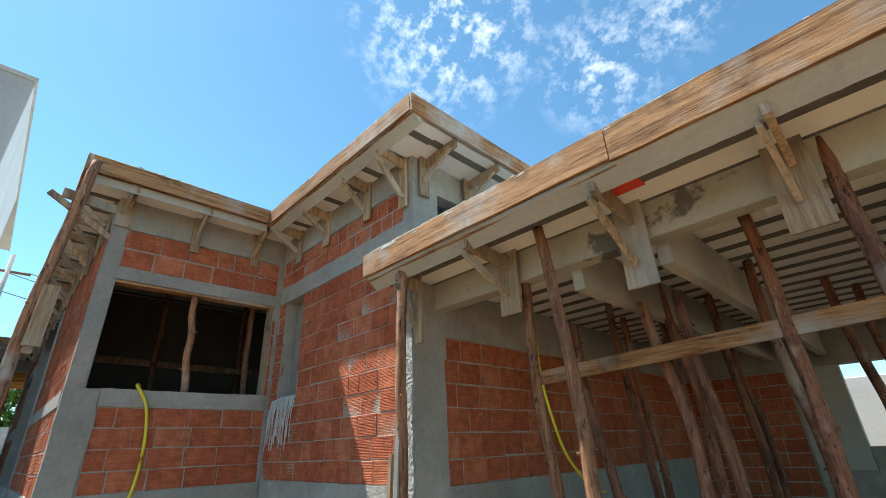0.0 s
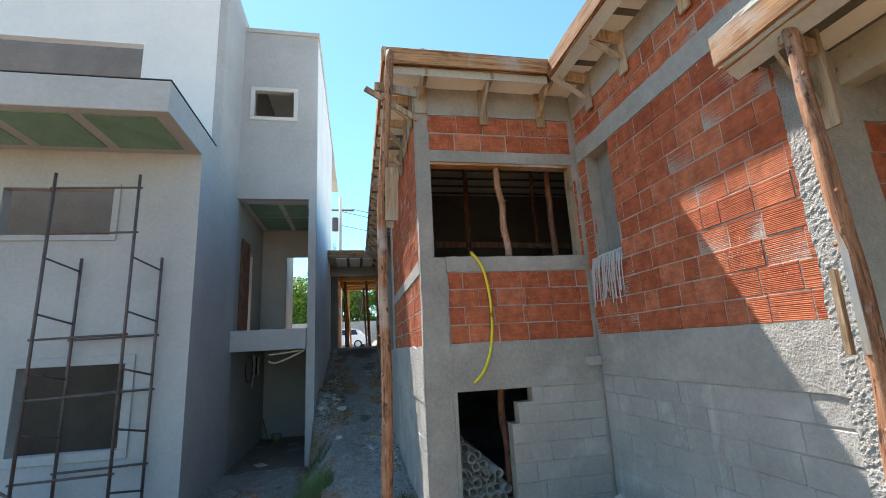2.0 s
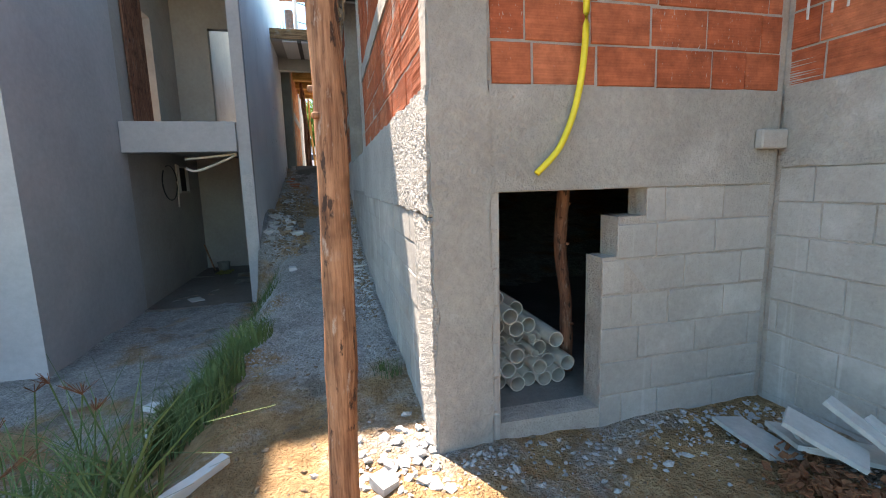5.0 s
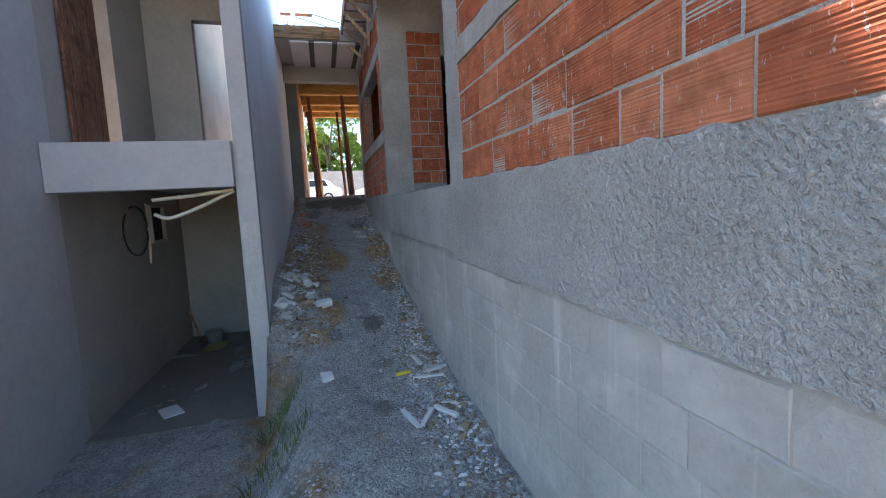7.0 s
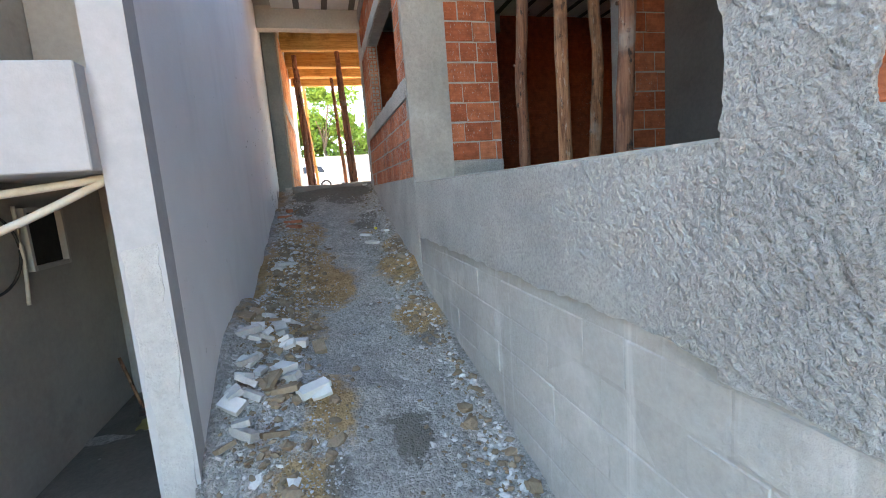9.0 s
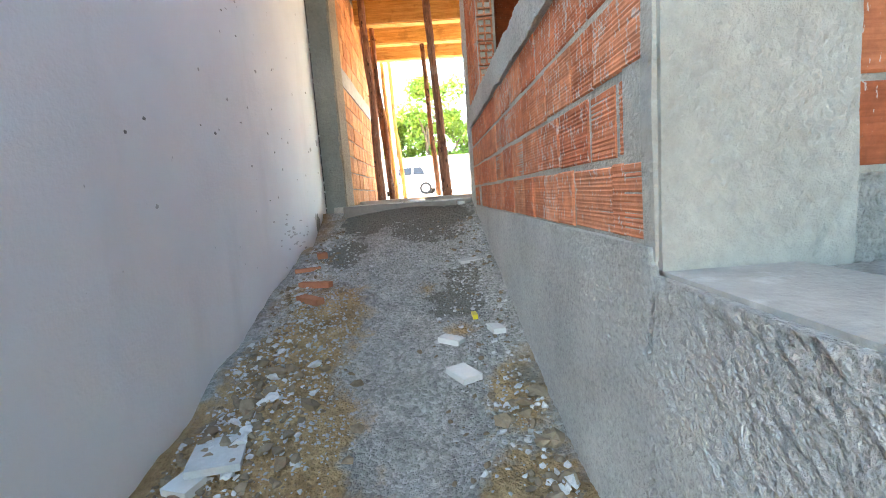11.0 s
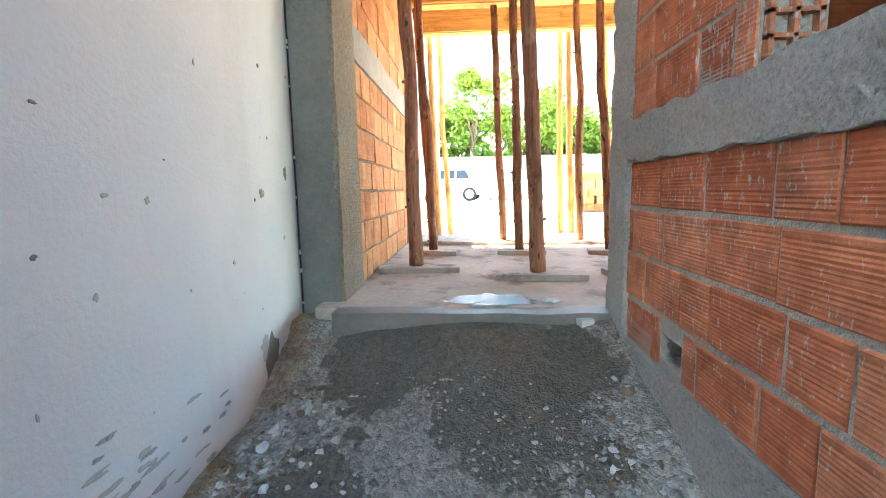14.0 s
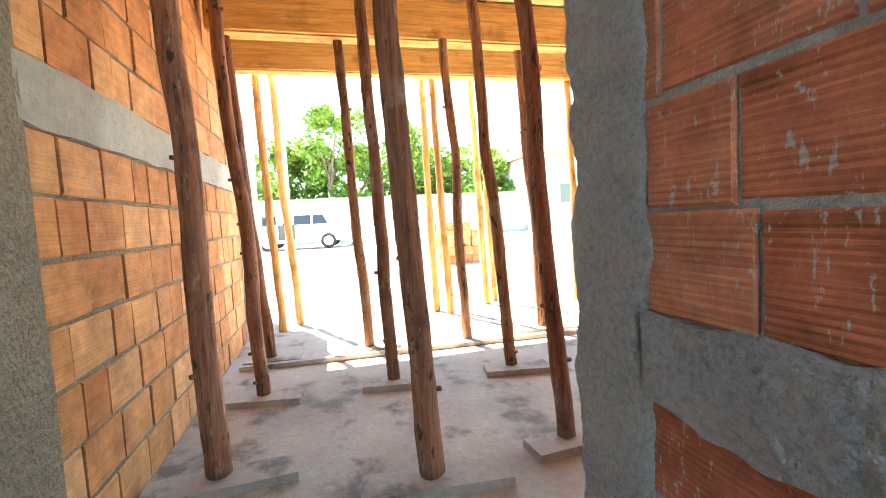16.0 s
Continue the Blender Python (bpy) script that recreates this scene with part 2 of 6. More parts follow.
M_SCUFF = scuffed_white()
M_PALE_ROUGH = grainy("pale broken render", (0.40, 0.395, 0.385), (0.55, 0.545, 0.53), 3, 25, (0.34, 0.33, 0.31), (0.6, 0.75), relief=0.014, relief_scale=45, relief2=0.012, relief2_scale=14)
# skim inside the neighbour's rooms, darkened so the colour carries their shade
M_SKIM_SHADE = grainy("brown-grey skim with room shade in it", (0.31, 0.29, 0.265), (0.43, 0.405, 0.37), 0.7, 15, (0.25, 0.23, 0.21), (0.6, 0.85), relief=0.003, relief_scale=60)
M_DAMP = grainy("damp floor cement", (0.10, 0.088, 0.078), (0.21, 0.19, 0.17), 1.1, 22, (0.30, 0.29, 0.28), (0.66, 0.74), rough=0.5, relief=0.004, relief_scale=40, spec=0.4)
M_GREYWALL = grainy("grey skim", (0.40, 0.39, 0.37), (0.52, 0.51, 0.49), 0.7, 15, (0.33, 0.32, 0.30), (0.6, 0.85), relief=0.002, relief_scale=60)
M_CONCRETE = grainy("cast concrete", (0.36, 0.345, 0.31), (0.52, 0.50, 0.45), 1.0, 30, (0.22, 0.21, 0.19), (0.62, 0.78), relief=0.004, relief_scale=60, space="World")
M_EPS = grainy("white infill panel", (0.74, 0.73, 0.70), (0.84, 0.83, 0.80), 0.8, 12, (0.6, 0.58, 0.54), (0.66, 0.8), relief=0.001, relief_scale=70, rough=0.8)
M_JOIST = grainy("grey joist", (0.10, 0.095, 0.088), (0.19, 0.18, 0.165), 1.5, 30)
M_BEAM = grainy("stained beam concrete", (0.34, 0.32, 0.27), (0.48, 0.45, 0.38), 0.9, 30, (0.13, 0.125, 0.11), (0.56, 0.60), relief=0.004, relief_scale=60)
M_WET = grainy("damp green-grey cement", (0.15, 0.157, 0.137), (0.24, 0.247, 0.22), 1.6, 30, (0.50, 0.52, 0.50), (0.66, 0.72), relief=0.012, relief_scale=50, relief2=0.012, relief2_scale=10, streak=(0.36, 0.38, 0.36))
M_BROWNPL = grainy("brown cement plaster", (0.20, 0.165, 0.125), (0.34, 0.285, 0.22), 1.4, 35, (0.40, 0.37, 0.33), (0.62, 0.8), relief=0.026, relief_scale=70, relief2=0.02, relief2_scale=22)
# walls and floors of unlit rooms: their shade is put into this dark colour
M_UNLIT = grainy("room surface with shade in its colour", (0.10, 0.095, 0.09), (0.17, 0.16, 0.15), 1.0, 20)
M_BOARD = wood_mat("formwork board", (0.13, 0.055, 0.022), (0.44, 0.235, 0.11), 0, 0.30)
M_BOARD_Y = wood_mat("formwork board across", (0.13, 0.055, 0.022), (0.44, 0.235, 0.11), 1, 0.30)
M_BOARD_Z = wood_mat("upright board", (0.24, 0.15, 0.085), (0.52, 0.38, 0.25), 2, 0.55)
M_YELLOW = wood_mat("yellow pine board", (0.42, 0.22, 0.06), (0.68, 0.42, 0.15), 1, 0.0)
M_POLE = wood_mat("peeled round timber", (0.12, 0.05, 0.028), (0.38, 0.19, 0.105), 2, 0.22, bark=True)
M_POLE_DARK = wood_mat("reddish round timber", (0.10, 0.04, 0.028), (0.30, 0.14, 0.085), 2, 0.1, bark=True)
M_POLE_SUNLIT = wood_mat("round timber with sunlight in its colour", (0.34, 0.16, 0.05), (0.62, 0.36, 0.14), 2, 0.0)
M_GREEN = grainy("green plasterboard", (0.15, 0.26, 0.20), (0.24, 0.37, 0.29), 1.2, 15, relief=0.001)
M_SEAM = grainy("filled joint", (0.50, 0.50, 0.48), (0.62, 0.62, 0.60), 2, 20, relief=0.002)
M_STEEL = grainy("rusted scaffold tube", (0.05, 0.035, 0.03), (0.14, 0.12, 0.12), 6, 60, (0.16, 0.05, 0.03), (0.5, 0.7), rough=0.6, relief=0.001, spec=0.5)
M_HOSE = grainy("yellow hose", (0.62, 0.50, 0.02), (0.78, 0.66, 0.05), 4, 30, rough=0.45, relief=0.001, spec=0.4)
M_PVC = grainy("cream pvc pipe", (0.55, 0.50, 0.43), (0.70, 0.66, 0.58), 5, 30, (0.4, 0.33, 0.26), (0.6, 0.8), rough=0.5, relief=0.001, spec=0.4)
M_RED = grainy("red sheet", (0.62, 0.05, 0.03), (0.75, 0.09, 0.05), 3, 20, rough=0.5)
M_WIRE = grainy("dark cable", (0.03, 0.03, 0.032), (0.07, 0.07, 0.07), 5, 30, rough=0.5, relief=0.0005)
M_REBAR = grainy("pale strip", (0.42, 0.41, 0.40), (0.60, 0.59, 0.58), 8, 60, rough=0.6, relief=0.001)
M_STAIN_SHADE = grainy("dark grey of cement stains and niche shade", (0.17, 0.17, 0.16), (0.27, 0.265, 0.25), 2, 25, relief=0.004)
M_GREY_STONE = grainy("rubble", (0.36, 0.36, 0.355), (0.60, 0.60, 0.59), 6, 40, relief=0.006, vary=0.25)
M_BROWN_STONE = grainy("earth clod", (0.17, 0.12, 0.08), (0.31, 0.23, 0.16), 6, 40, relief=0.006, vary=0.25)
M_SHARD = grainy("clay shard", (0.38, 0.13, 0.07), (0.50, 0.20, 0.11), 8, 40, relief=0.004, vary=0.2)
M_GRASS = grainy("grass blade", (0.05, 0.09, 0.03), (0.13, 0.18, 0.065), 3, 20, rough=0.6, relief=0.001, vary=0.3)
M_LEAF = grainy("leaf", (0.10, 0.20, 0.03), (0.22, 0.36, 0.07), 1.2, 12, rough=0.55, relief=0.001)
M_TRUNK = wood_mat("tree bark", (0.10, 0.07, 0.05), (0.22, 0.17, 0.12), 2)
M_CAR = grainy("white car paint", (0.74, 0.74, 0.75), (0.80, 0.80, 0.81), 2, 20, rough=0.25, relief=0.0002, spec=0.5)
M_TYRE = grainy("tyre rubber", (0.02, 0.02, 0.02), (0.04, 0.04, 0.04), 8, 40, rough=0.8)
M_RIM = grainy("alloy rim", (0.45, 0.45, 0.46), (0.6, 0.6, 0.61), 6, 40, rough=0.35, relief=0.0003, spec=0.5)
M_CARGLASS = grainy("dark glass", (0.015, 0.017, 0.02), (0.03, 0.033, 0.037), 2, 10, rough=0.1, relief=0.0001, spec=0.6)
M_TARP = grainy("pale grey sheet", (0.33, 0.345, 0.335), (0.50, 0.51, 0.495), 3, 25, relief=0.003)
M_OLIVE = grainy("dull yellow cloth", (0.28, 0.27, 0.10), (0.42, 0.40, 0.17), 6, 40, relief=0.004)
M_LEAFDRY = grainy("dry leaves", (0.14, 0.055, 0.03), (0.28, 0.12, 0.06), 8, 40, relief=0.01)
M_PUDDLE, _t, _b = nodes_of("wet puddle", 0.16, 0, 0.5)
_b.inputs["Base Color"].default_value = (0.12, 0.115, 0.105, 1)
bump_of(_t, _b, noise_of(_t, coords(_t, "World"), 45, 4, 0.6), 0.009)


def ground_mat():
    m, t, b = nodes_of("earth and gravel", 0.95, 0, 0.15)
    v = coords(t, "World")
    big, mid, fine = noise_of(t, v, 0.9, 5, 0.6), noise_of(t, v, 5.5, 5, 0.65), noise_of(t, v, 34, 5, 0.75)
    vor = t.nodes.new("ShaderNodeTexVoronoi")
    vor.inputs["Scale"].default_value = 58
    warp = t.nodes.new("ShaderNodeTexNoise")
    warp.inputs["Scale"].default_value = 26
    warp.inputs["Detail"].default_value = 3
    t.links.new(v, warp.inputs["Vector"])
    bent = t.nodes.new("ShaderNodeVectorMath")
    bent.operation = "MULTIPLY_ADD"
    bent.inputs[1].default_value = (0.06, 0.06, 0.06)
    t.links.new(warp.outputs["Color"], bent.inputs[0])
    t.links.new(v, bent.inputs[2])
    t.links.new(bent.outputs[0], vor.inputs["Vector"])
    earth = ramp_of(t, mid, ((0.3, (0.26, 0.155, 0.075)), (0.7, (0.52, 0.35, 0.195))))
    dust = ramp_of(t, mid, ((0.3, (0.31, 0.30, 0.285)), (0.7, (0.52, 0.51, 0.485))))
    stone = ramp_of(t, vor.outputs["Color"], ((0.1, (0.55, 0.55, 0.55)), (0.9, (1.25, 1.25, 1.25))))
    dust = mix_of(t, 0.75, dust, mix_of(t, 1.0, dust, stone, "MULTIPLY"))
    sx = t.nodes.new("ShaderNodeSeparateXYZ")
    t.links.new(v, sx.inputs[0])
    # more grey rubble dust up the ramp, more bare earth by the front
    g = t.nodes.new("ShaderNodeMapRange")
    g.inputs["From Min"].default_value, g.inputs["From Max"].default_value = -5.2, -7.4
    t.links.new(sx.outputs[0], g.inputs["Value"])
    f = math_of(t, "ADD", math_of(t, "MULTIPLY", big, 1.0), math_of(t, "MULTIPLY", g.outputs[0], 0.13))
    f = math_of(t, "ADD", f, math_of(t, "MULTIPLY", fine, 0.14))
    yard = t.nodes.new("ShaderNodeMapRange")
    yard.inputs["From Min"].default_value, yard.inputs["From Max"].default_value = -5.4, -4.6
    t.links.new(sx.outputs[0], yard.inputs["Value"])
    f = math_of(t, "SUBTRACT", f, math_of(t, "MULTIPLY", yard.outputs[0], 0.09))
    # the trodden line up the middle is the greyest
    lane = t.nodes.new("ShaderNodeMapRange")
    lane.inputs["From Min"].default_value, lane.inputs["From Max"].default_value = 0.75, 0.25
    t.links.new(math_of(t, "ABSOLUTE", math_of(t, "ADD", sx.outputs[1], 0.25)), lane.inputs["Value"])
    f = math_of(t, "ADD", f, math_of(t, "MULTIPLY", math_of(t, "MULTIPLY", lane.outputs[0], g.outputs[0]), 0.14))
    col = mix_of(t, ramp_of(t, f, ((0.56, (0, 0, 0)), (0.68, (1, 1, 1)))), earth, dust)

    def patch(spots, edge):
        out = None
        for x, y, r in spots:
            d = t.nodes.new("ShaderNodeVectorMath")
            d.operation = "DISTANCE"
            fl = t.nodes.new("ShaderNodeVectorMath")
            fl.operation = "MULTIPLY"
            fl.inputs[1].default_value = (0.7, 1.0, 0.0)
            t.links.new(v, fl.inputs[0])
            t.links.new(fl.outputs[0], d.inputs[0])
            d.inputs[1].default_value = (x * 0.7, y, 0)
            k = math_of(t, "SUBTRACT", r, d.outputs["Value"])
            k = math_of(t, "ADD", k, math_of(t, "MULTIPLY", math_of(t, "SUBTRACT", mid, 0.5), 0.5))
            out = k if out is None else math_of(t, "MAXIMUM", out, k)
        return ramp_of(t, out, ((0.0, (0, 0, 0)), (edge, (1, 1, 1))))

    # heaps of brown earth tipped on the grey ramp
    col = mix_of(t, patch(((-13.3, 0.18, 0.30), (-13.95, 0.22, 0.20), (-14.8, -0.85, 0.32), (-14.4, -0.95, 0.36), (-14.6, 0.02, 0.10), (-13.9, -0.85, 0.36), (-13.2, -0.7, 0.42), (-15.0, -0.8, 0.24), (-11.2, -0.65, 0.22), (-12.3, -1.0, 0.36), (-12.3, 0.15, 0.26), (-12.9, -1.1, 0.42), (-13.7, -1.1, 0.36), (-10.7, -0.8, 0.2), (-15.2, -0.2, 0.10)), 0.10), col, earth)
    col = mix_of(t, patch(((-14.95, 0.0, 0.20), (-15.3, 0.1, 0.13), (-16.5, -0.2, 0.34), (-16.75, -0.8, 0.25), (-16.7, 0.1, 0.2), (-10.9, -0.22, 0.14), (-16.2, 0.05, 0.12), (-16.75, -0.4, 0.3), (-16.0, -0.9, 0.22)), 0.03), col, (0.20, 0.19, 0.17))
    damp = noise_of(t, v, 1.9, 3, 0.5)
    col = mix_of(t, ramp_of(t, damp, ((0.63, (0, 0, 0)), (0.68, (0.75, 0.75, 0.75)))), col, (0.20, 0.19, 0.17))
    col = mix_of(t, 1.0, col, ramp_of(t, fine, ((0.3, (0.7, 0.7, 0.7)), (0.7, (1.25, 1.25, 1.25)))), "MULTIPLY")
    # beyond the house the yard is pale dry sand
    y2 = t.nodes.new("ShaderNodeMapRange")
    y2.inputs["From Min"].default_value, y2.inputs["From Max"].default_value = -19.5, -22.5
    t.links.new(sx.outputs[0], y2.inputs["Value"])
    col = mix_of(t, y2.outputs[0], col, ramp_of(t, mid, ((0.3, (0.46, 0.40, 0.32)), (0.7, (0.62, 0.56, 0.47)))))
    t.links.new(col, b.inputs["Base Color"])
    h1 = math_of(t, "SUBTRACT", math_of(t, "MULTIPLY", fine, 1.2), vor.outputs["Distance"])
    bump_of(t, b, math_of(t, "ADD", h1, math_of(t, "MULTIPLY", mid, 2.0)), 0.03)
    return m


M_GROUND = ground_mat()
M_FLOOR = grainy("dusty slab", (0.29, 0.25, 0.21), (0.47, 0.42, 0.37), 1.7, 25, (0.18, 0.165, 0.15), (0.53, 0.64), relief=0.004, relief_scale=50)


# ---------------------------------------------------------------- mesh helpers
def mesh_from(name, verts, faces):
    me = bpy.data.meshes.new(name)
    me.from_pydata([tuple(v) for v in verts], [], faces)
    me.update()
    return me


def part(name, bm, material, parent=None, label="", smooth=False):
    if isinstance(bm, bpy.types.Mesh):
        me = bm
    else:
        bmesh.ops.recalc_face_normals(bm, faces=bm.faces)
        me = bpy.data.meshes.new(name)
        bm.to_mesh(me)
        bm.free()
    if smooth:
        me.polygons.foreach_set("use_smooth", [True] * len(me.polygons))
    if material and not me.materials:
        me.materials.append(material)
    ob = new(name, me)
    if parent:
        ob.parent = parent
    if label:
        ob["label"] = label
    return ob


def thing(name, label, category, group="", kind="", at=None):
    ob = tagged(new(name), label, category, group, kind)
    if at is not None:
        ob.matrix_basis = at if isinstance(at, Matrix) else pose(*at)
    return ob


def add_box(bm, lo, hi, bevel=0.0, m=None):
    """Adds a box (optionally bevelled, optionally turned by m) to bm."""
    sub = bmesh.new()
    bmesh.ops.create_cube(sub, size=1)
    for v in sub.verts:
        v.co = Vector([lo[i] + (v.co[i] + 0.5) * (hi[i] - lo[i]) for i in range(3)])
    if bevel:
        bmesh.ops.bevel(sub, geom=sub.edges[:], offset=bevel, segments=1, affect="EDGES")
    if m:
        bmesh.ops.transform(sub, matrix=m, verts=sub.verts)
    tmp = bpy.data.meshes.new("tmp")
    sub.to_mesh(tmp)
    sub.free()
    bm.from_mesh(tmp)
    bpy.data.meshes.remove(tmp)
    return bm


def box(lo, hi, bevel=0.0, m=None):
    return add_box(bmesh.new(), lo, hi, bevel, m)


def cells(us, zs, solid, place, depth):
    """A slab of wall over a grid of cells; solid(u, z) says which are filled, place(u, n, z) gives the point."""
    bm = bmesh.new()
    vs = {}

    def v(i, j, k):
        if (i, j, k) not in vs:
            vs[i, j, k] = bm.verts.new(place(us[i], -depth * k, zs[j]))
        return vs[i, j, k]

    nu, nz = len(us) - 1, len(zs) - 1
    on = [[solid((us[i] + us[i + 1]) / 2, (zs[j] + zs[j + 1]) / 2) for j in range(nz)] for i in range(nu)]
    at = lambda i, j: 0 <= i < nu and 0 <= j < nz and on[i][j]
    for i in range(nu):
        for j in range(nz):
            if not on[i][j]:
                continue
            for k in (0, 1):
                bm.faces.new((v(i, j, k), v(i + 1, j, k), v(i + 1, j + 1, k), v(i, j + 1, k)))
            for (a, b, di, dj) in (((i, j), (i + 1, j), 0, -1), ((i, j + 1), (i + 1, j + 1), 0, 1), ((i, j), (i, j + 1), -1, 0), ((i + 1, j), (i + 1, j + 1), 1, 0)):
                if not at(i + di, j + dj):
                    bm.faces.new((v(*a, 0), v(*b, 0), v(*b, 1), v(*a, 1)))
    return bm


class Plane:
    """A wall's outer face: origin on plan, direction u along it, outward normal n."""

    def __init__(self, ox, oy, ux, uy, nx, ny):
        self.o, self.u, self.n = Vector((ox, oy, 0)), Vector((ux, uy, 0)), Vector((nx, ny, 0))

    def at(self, u, n, z):
        return self.o + self.u * u + self.n * n + Vector((0, 0, z))

    def frame_at(self, u, n, z):
        m = Matrix((self.u, -self.n, Vector((0, 0, 1)))).transposed().to_4x4()
        m.translation = self.at(u, n, z)
        return m

    def body(self, name, u0, u1, z0, z1, holes=(), depth=0.18, inset=0.006, material=None, label="", parent=None, kind="structure"):
        us = sorted({u0, u1, *[min(max(x, u0), u1) for h in holes for x in h[:2]]})
        zs = sorted({z0, z1, *[min(max(x, z0), z1) for h in holes for x in h[2:]]})
        free = lambda u, z: not any(a < u < b and c < z < d for a, b, c, d in holes)
        bm = cells(us, zs, free, lambda u, n, z: self.at(u, n - inset, z), depth)
        ob = part(name, bm, material or M_MORTAR, parent)
        return tagged(ob, label, "wall", "", kind) if not parent else ob

    def coat(self, name, u0, u1, z0, z1, material, parent, proud=0.006, holes=(), label="", seed=0, ragged=0.0, deep=0.02, step=0.09, lumps=0.0):
        """A skin of plaster over part of the wall, with thickness and slightly wavy face and edges."""
        nu, nz = max(1, round((u1 - u0) / step)), max(1, round((z1 - z0) / step))
        us = sorted({u0 + (u1 - u0) * i / nu for i in range(nu + 1)} | {x for h in holes for x in h[:2] if u0 < x < u1})
        zs = sorted({z0 + (z1 - z0) * i / nz for i in range(nz + 1)} | {x for h in holes for x in h[2:] if z0 < x < z1})
        edges = {x for h in holes for x in h}

        def place(u, n, z):
            p = self.at(u, proud + n, z)
            k = noise.noise(p * 3.1 + Vector((seed, 0, 0))) * 0.006 if n == 0 else 0
            if lumps and n == 0:
                k += lumps * (noise.noise(p * 52) + 0.7 * noise.noise(p * 110))
            w = Vector((0, 0, 0))
            if ragged and u not in edges and z not in edges:
                s = noise.noise(self.at(u, 0, z) * 5.3 + Vector((0, seed, 7))) + 0.6 * noise.noise(self.at(u, 0, z) * 15 + Vector((0, seed, 7)))
                if z in (z0, z1):
                    w = Vector((0, 0, s * ragged))
                elif u in (u0, u1):
                    w = self.u * s * ragged
            return p + self.n * k + w

        free = lambda u, z: not any(a < u < b and c < z < d for a, b, c, d in holes)
        return part(name, cells(us, zs, free, place, deep + proud), material, parent, label)

    def bricks(self, parent, u0, u1, z0, z1, material, length=0.295, height=0.205, holes=(), ribs=False, shift=0.0, proud=0.0, name="brick", joint=0.013, rnd=None, half=0.5, mixed=0.2):
        rnd = rnd or random.Random(hash((round(u0, 2), round(z0, 2), round(u1, 2))) & 0xffff)
        rows = max(1, round((z1 - z0) / height))
        hh = (z1 - z0) / rows
        made = []
        for j in range(rows):
            za = z0 + j * hh
            zc = za + hh / 2
            cuts = [(u0, u1)]
            for a, b, c, d in holes:
                if c + 0.02 < za + hh and d - 0.02 > za:
                    cuts = [s for (p, q) in cuts for s in ((p, min(q, a)), (max(p, b), q)) if s[1] - s[0] > 0.03]
            for p, q in cuts:
                u = u0 - length + (shift + (half * length if j % 2 else 0)) % length
                while u < q:
                    ln = length * (0.62 if mixed and rnd.random() < mixed else 1.0)
                    a, b = max(u, p), min(u + ln, q)
                    u += ln
                    if b - a < 0.04:
                        continue
                    j2 = joint * 0.6 * rnd.uniform(0.5, 1.5)
                    me = brick_mesh(round(max(b - a - j2, 0.03), 2), round(hh - joint * rnd.uniform(0.8, 1.35), 3), ribs, material)
                    ob = new(name, me)
                    ob.parent = parent
                    ob.matrix_basis = self.frame_at((a + b) / 2, proud + rnd.uniform(-0.004, 0.004), zc) @ pose(0, 0, rnd.uniform(-0.003, 0.003), rnd.uniform(-0.8, 0.8), rnd.uniform(-0.5, 0.5), rnd.uniform(-0.7, 0.7))
                    made.append(ob)
        return made


BRICKS = {}


def brick_mesh(length, height, ribs, material):
    """A clay brick's outer shell, its face towards -y, with ridges along it where it is ribbed."""
    height = round(height / 0.004) * 0.004
    key = (length, round(height, 3), ribs, material.name)
    if key in BRICKS:
        return BRICKS[key]
    x, z, d, c = length / 2, height / 2, 0.05, 0.006
    prof = [(-z, d), (-z, c), (-z + c, 0)]
    if ribs:
        n, rr = 14, random.Random(len(BRICKS))
        for i in range(n):
            a, b = -z + c + (2 * z - 2 * c) * (i + rr.uniform(0.35, 0.6)) / n, -z + c + (2 * z - 2 * c) * (i + rr.uniform(0.85, 1.1)) / n
            prof += [(a, rr.uniform(0.0012, 0.0036)), (b, rr.uniform(0, 0.0008))] if i < n - 1 else [(z - c, 0)]
    else:
        prof.append((z - c, 0))
    prof += [(z, c), (z, d)]
    vs, fs = [], []
    for s, (pz, py) in enumerate(prof):
        inset = c * 0.7 if 1 < s < len(prof) - 2 else 0
        vs += [(-x + inset, py, pz), (x - inset, py, pz)]
    k = len(prof)
    for i in range(k - 1):
        fs.append((2 * i, 2 * i + 1, 2 * i + 3, 2 * i + 2))
    fs += [tuple(2 * i for i in range(k - 1, -1, -1)), tuple(2 * i + 1 for i in range(k))]
    me = mesh_from("brick", vs, fs)
    me.materials.append(material)
    BRICKS[key] = me
    return me


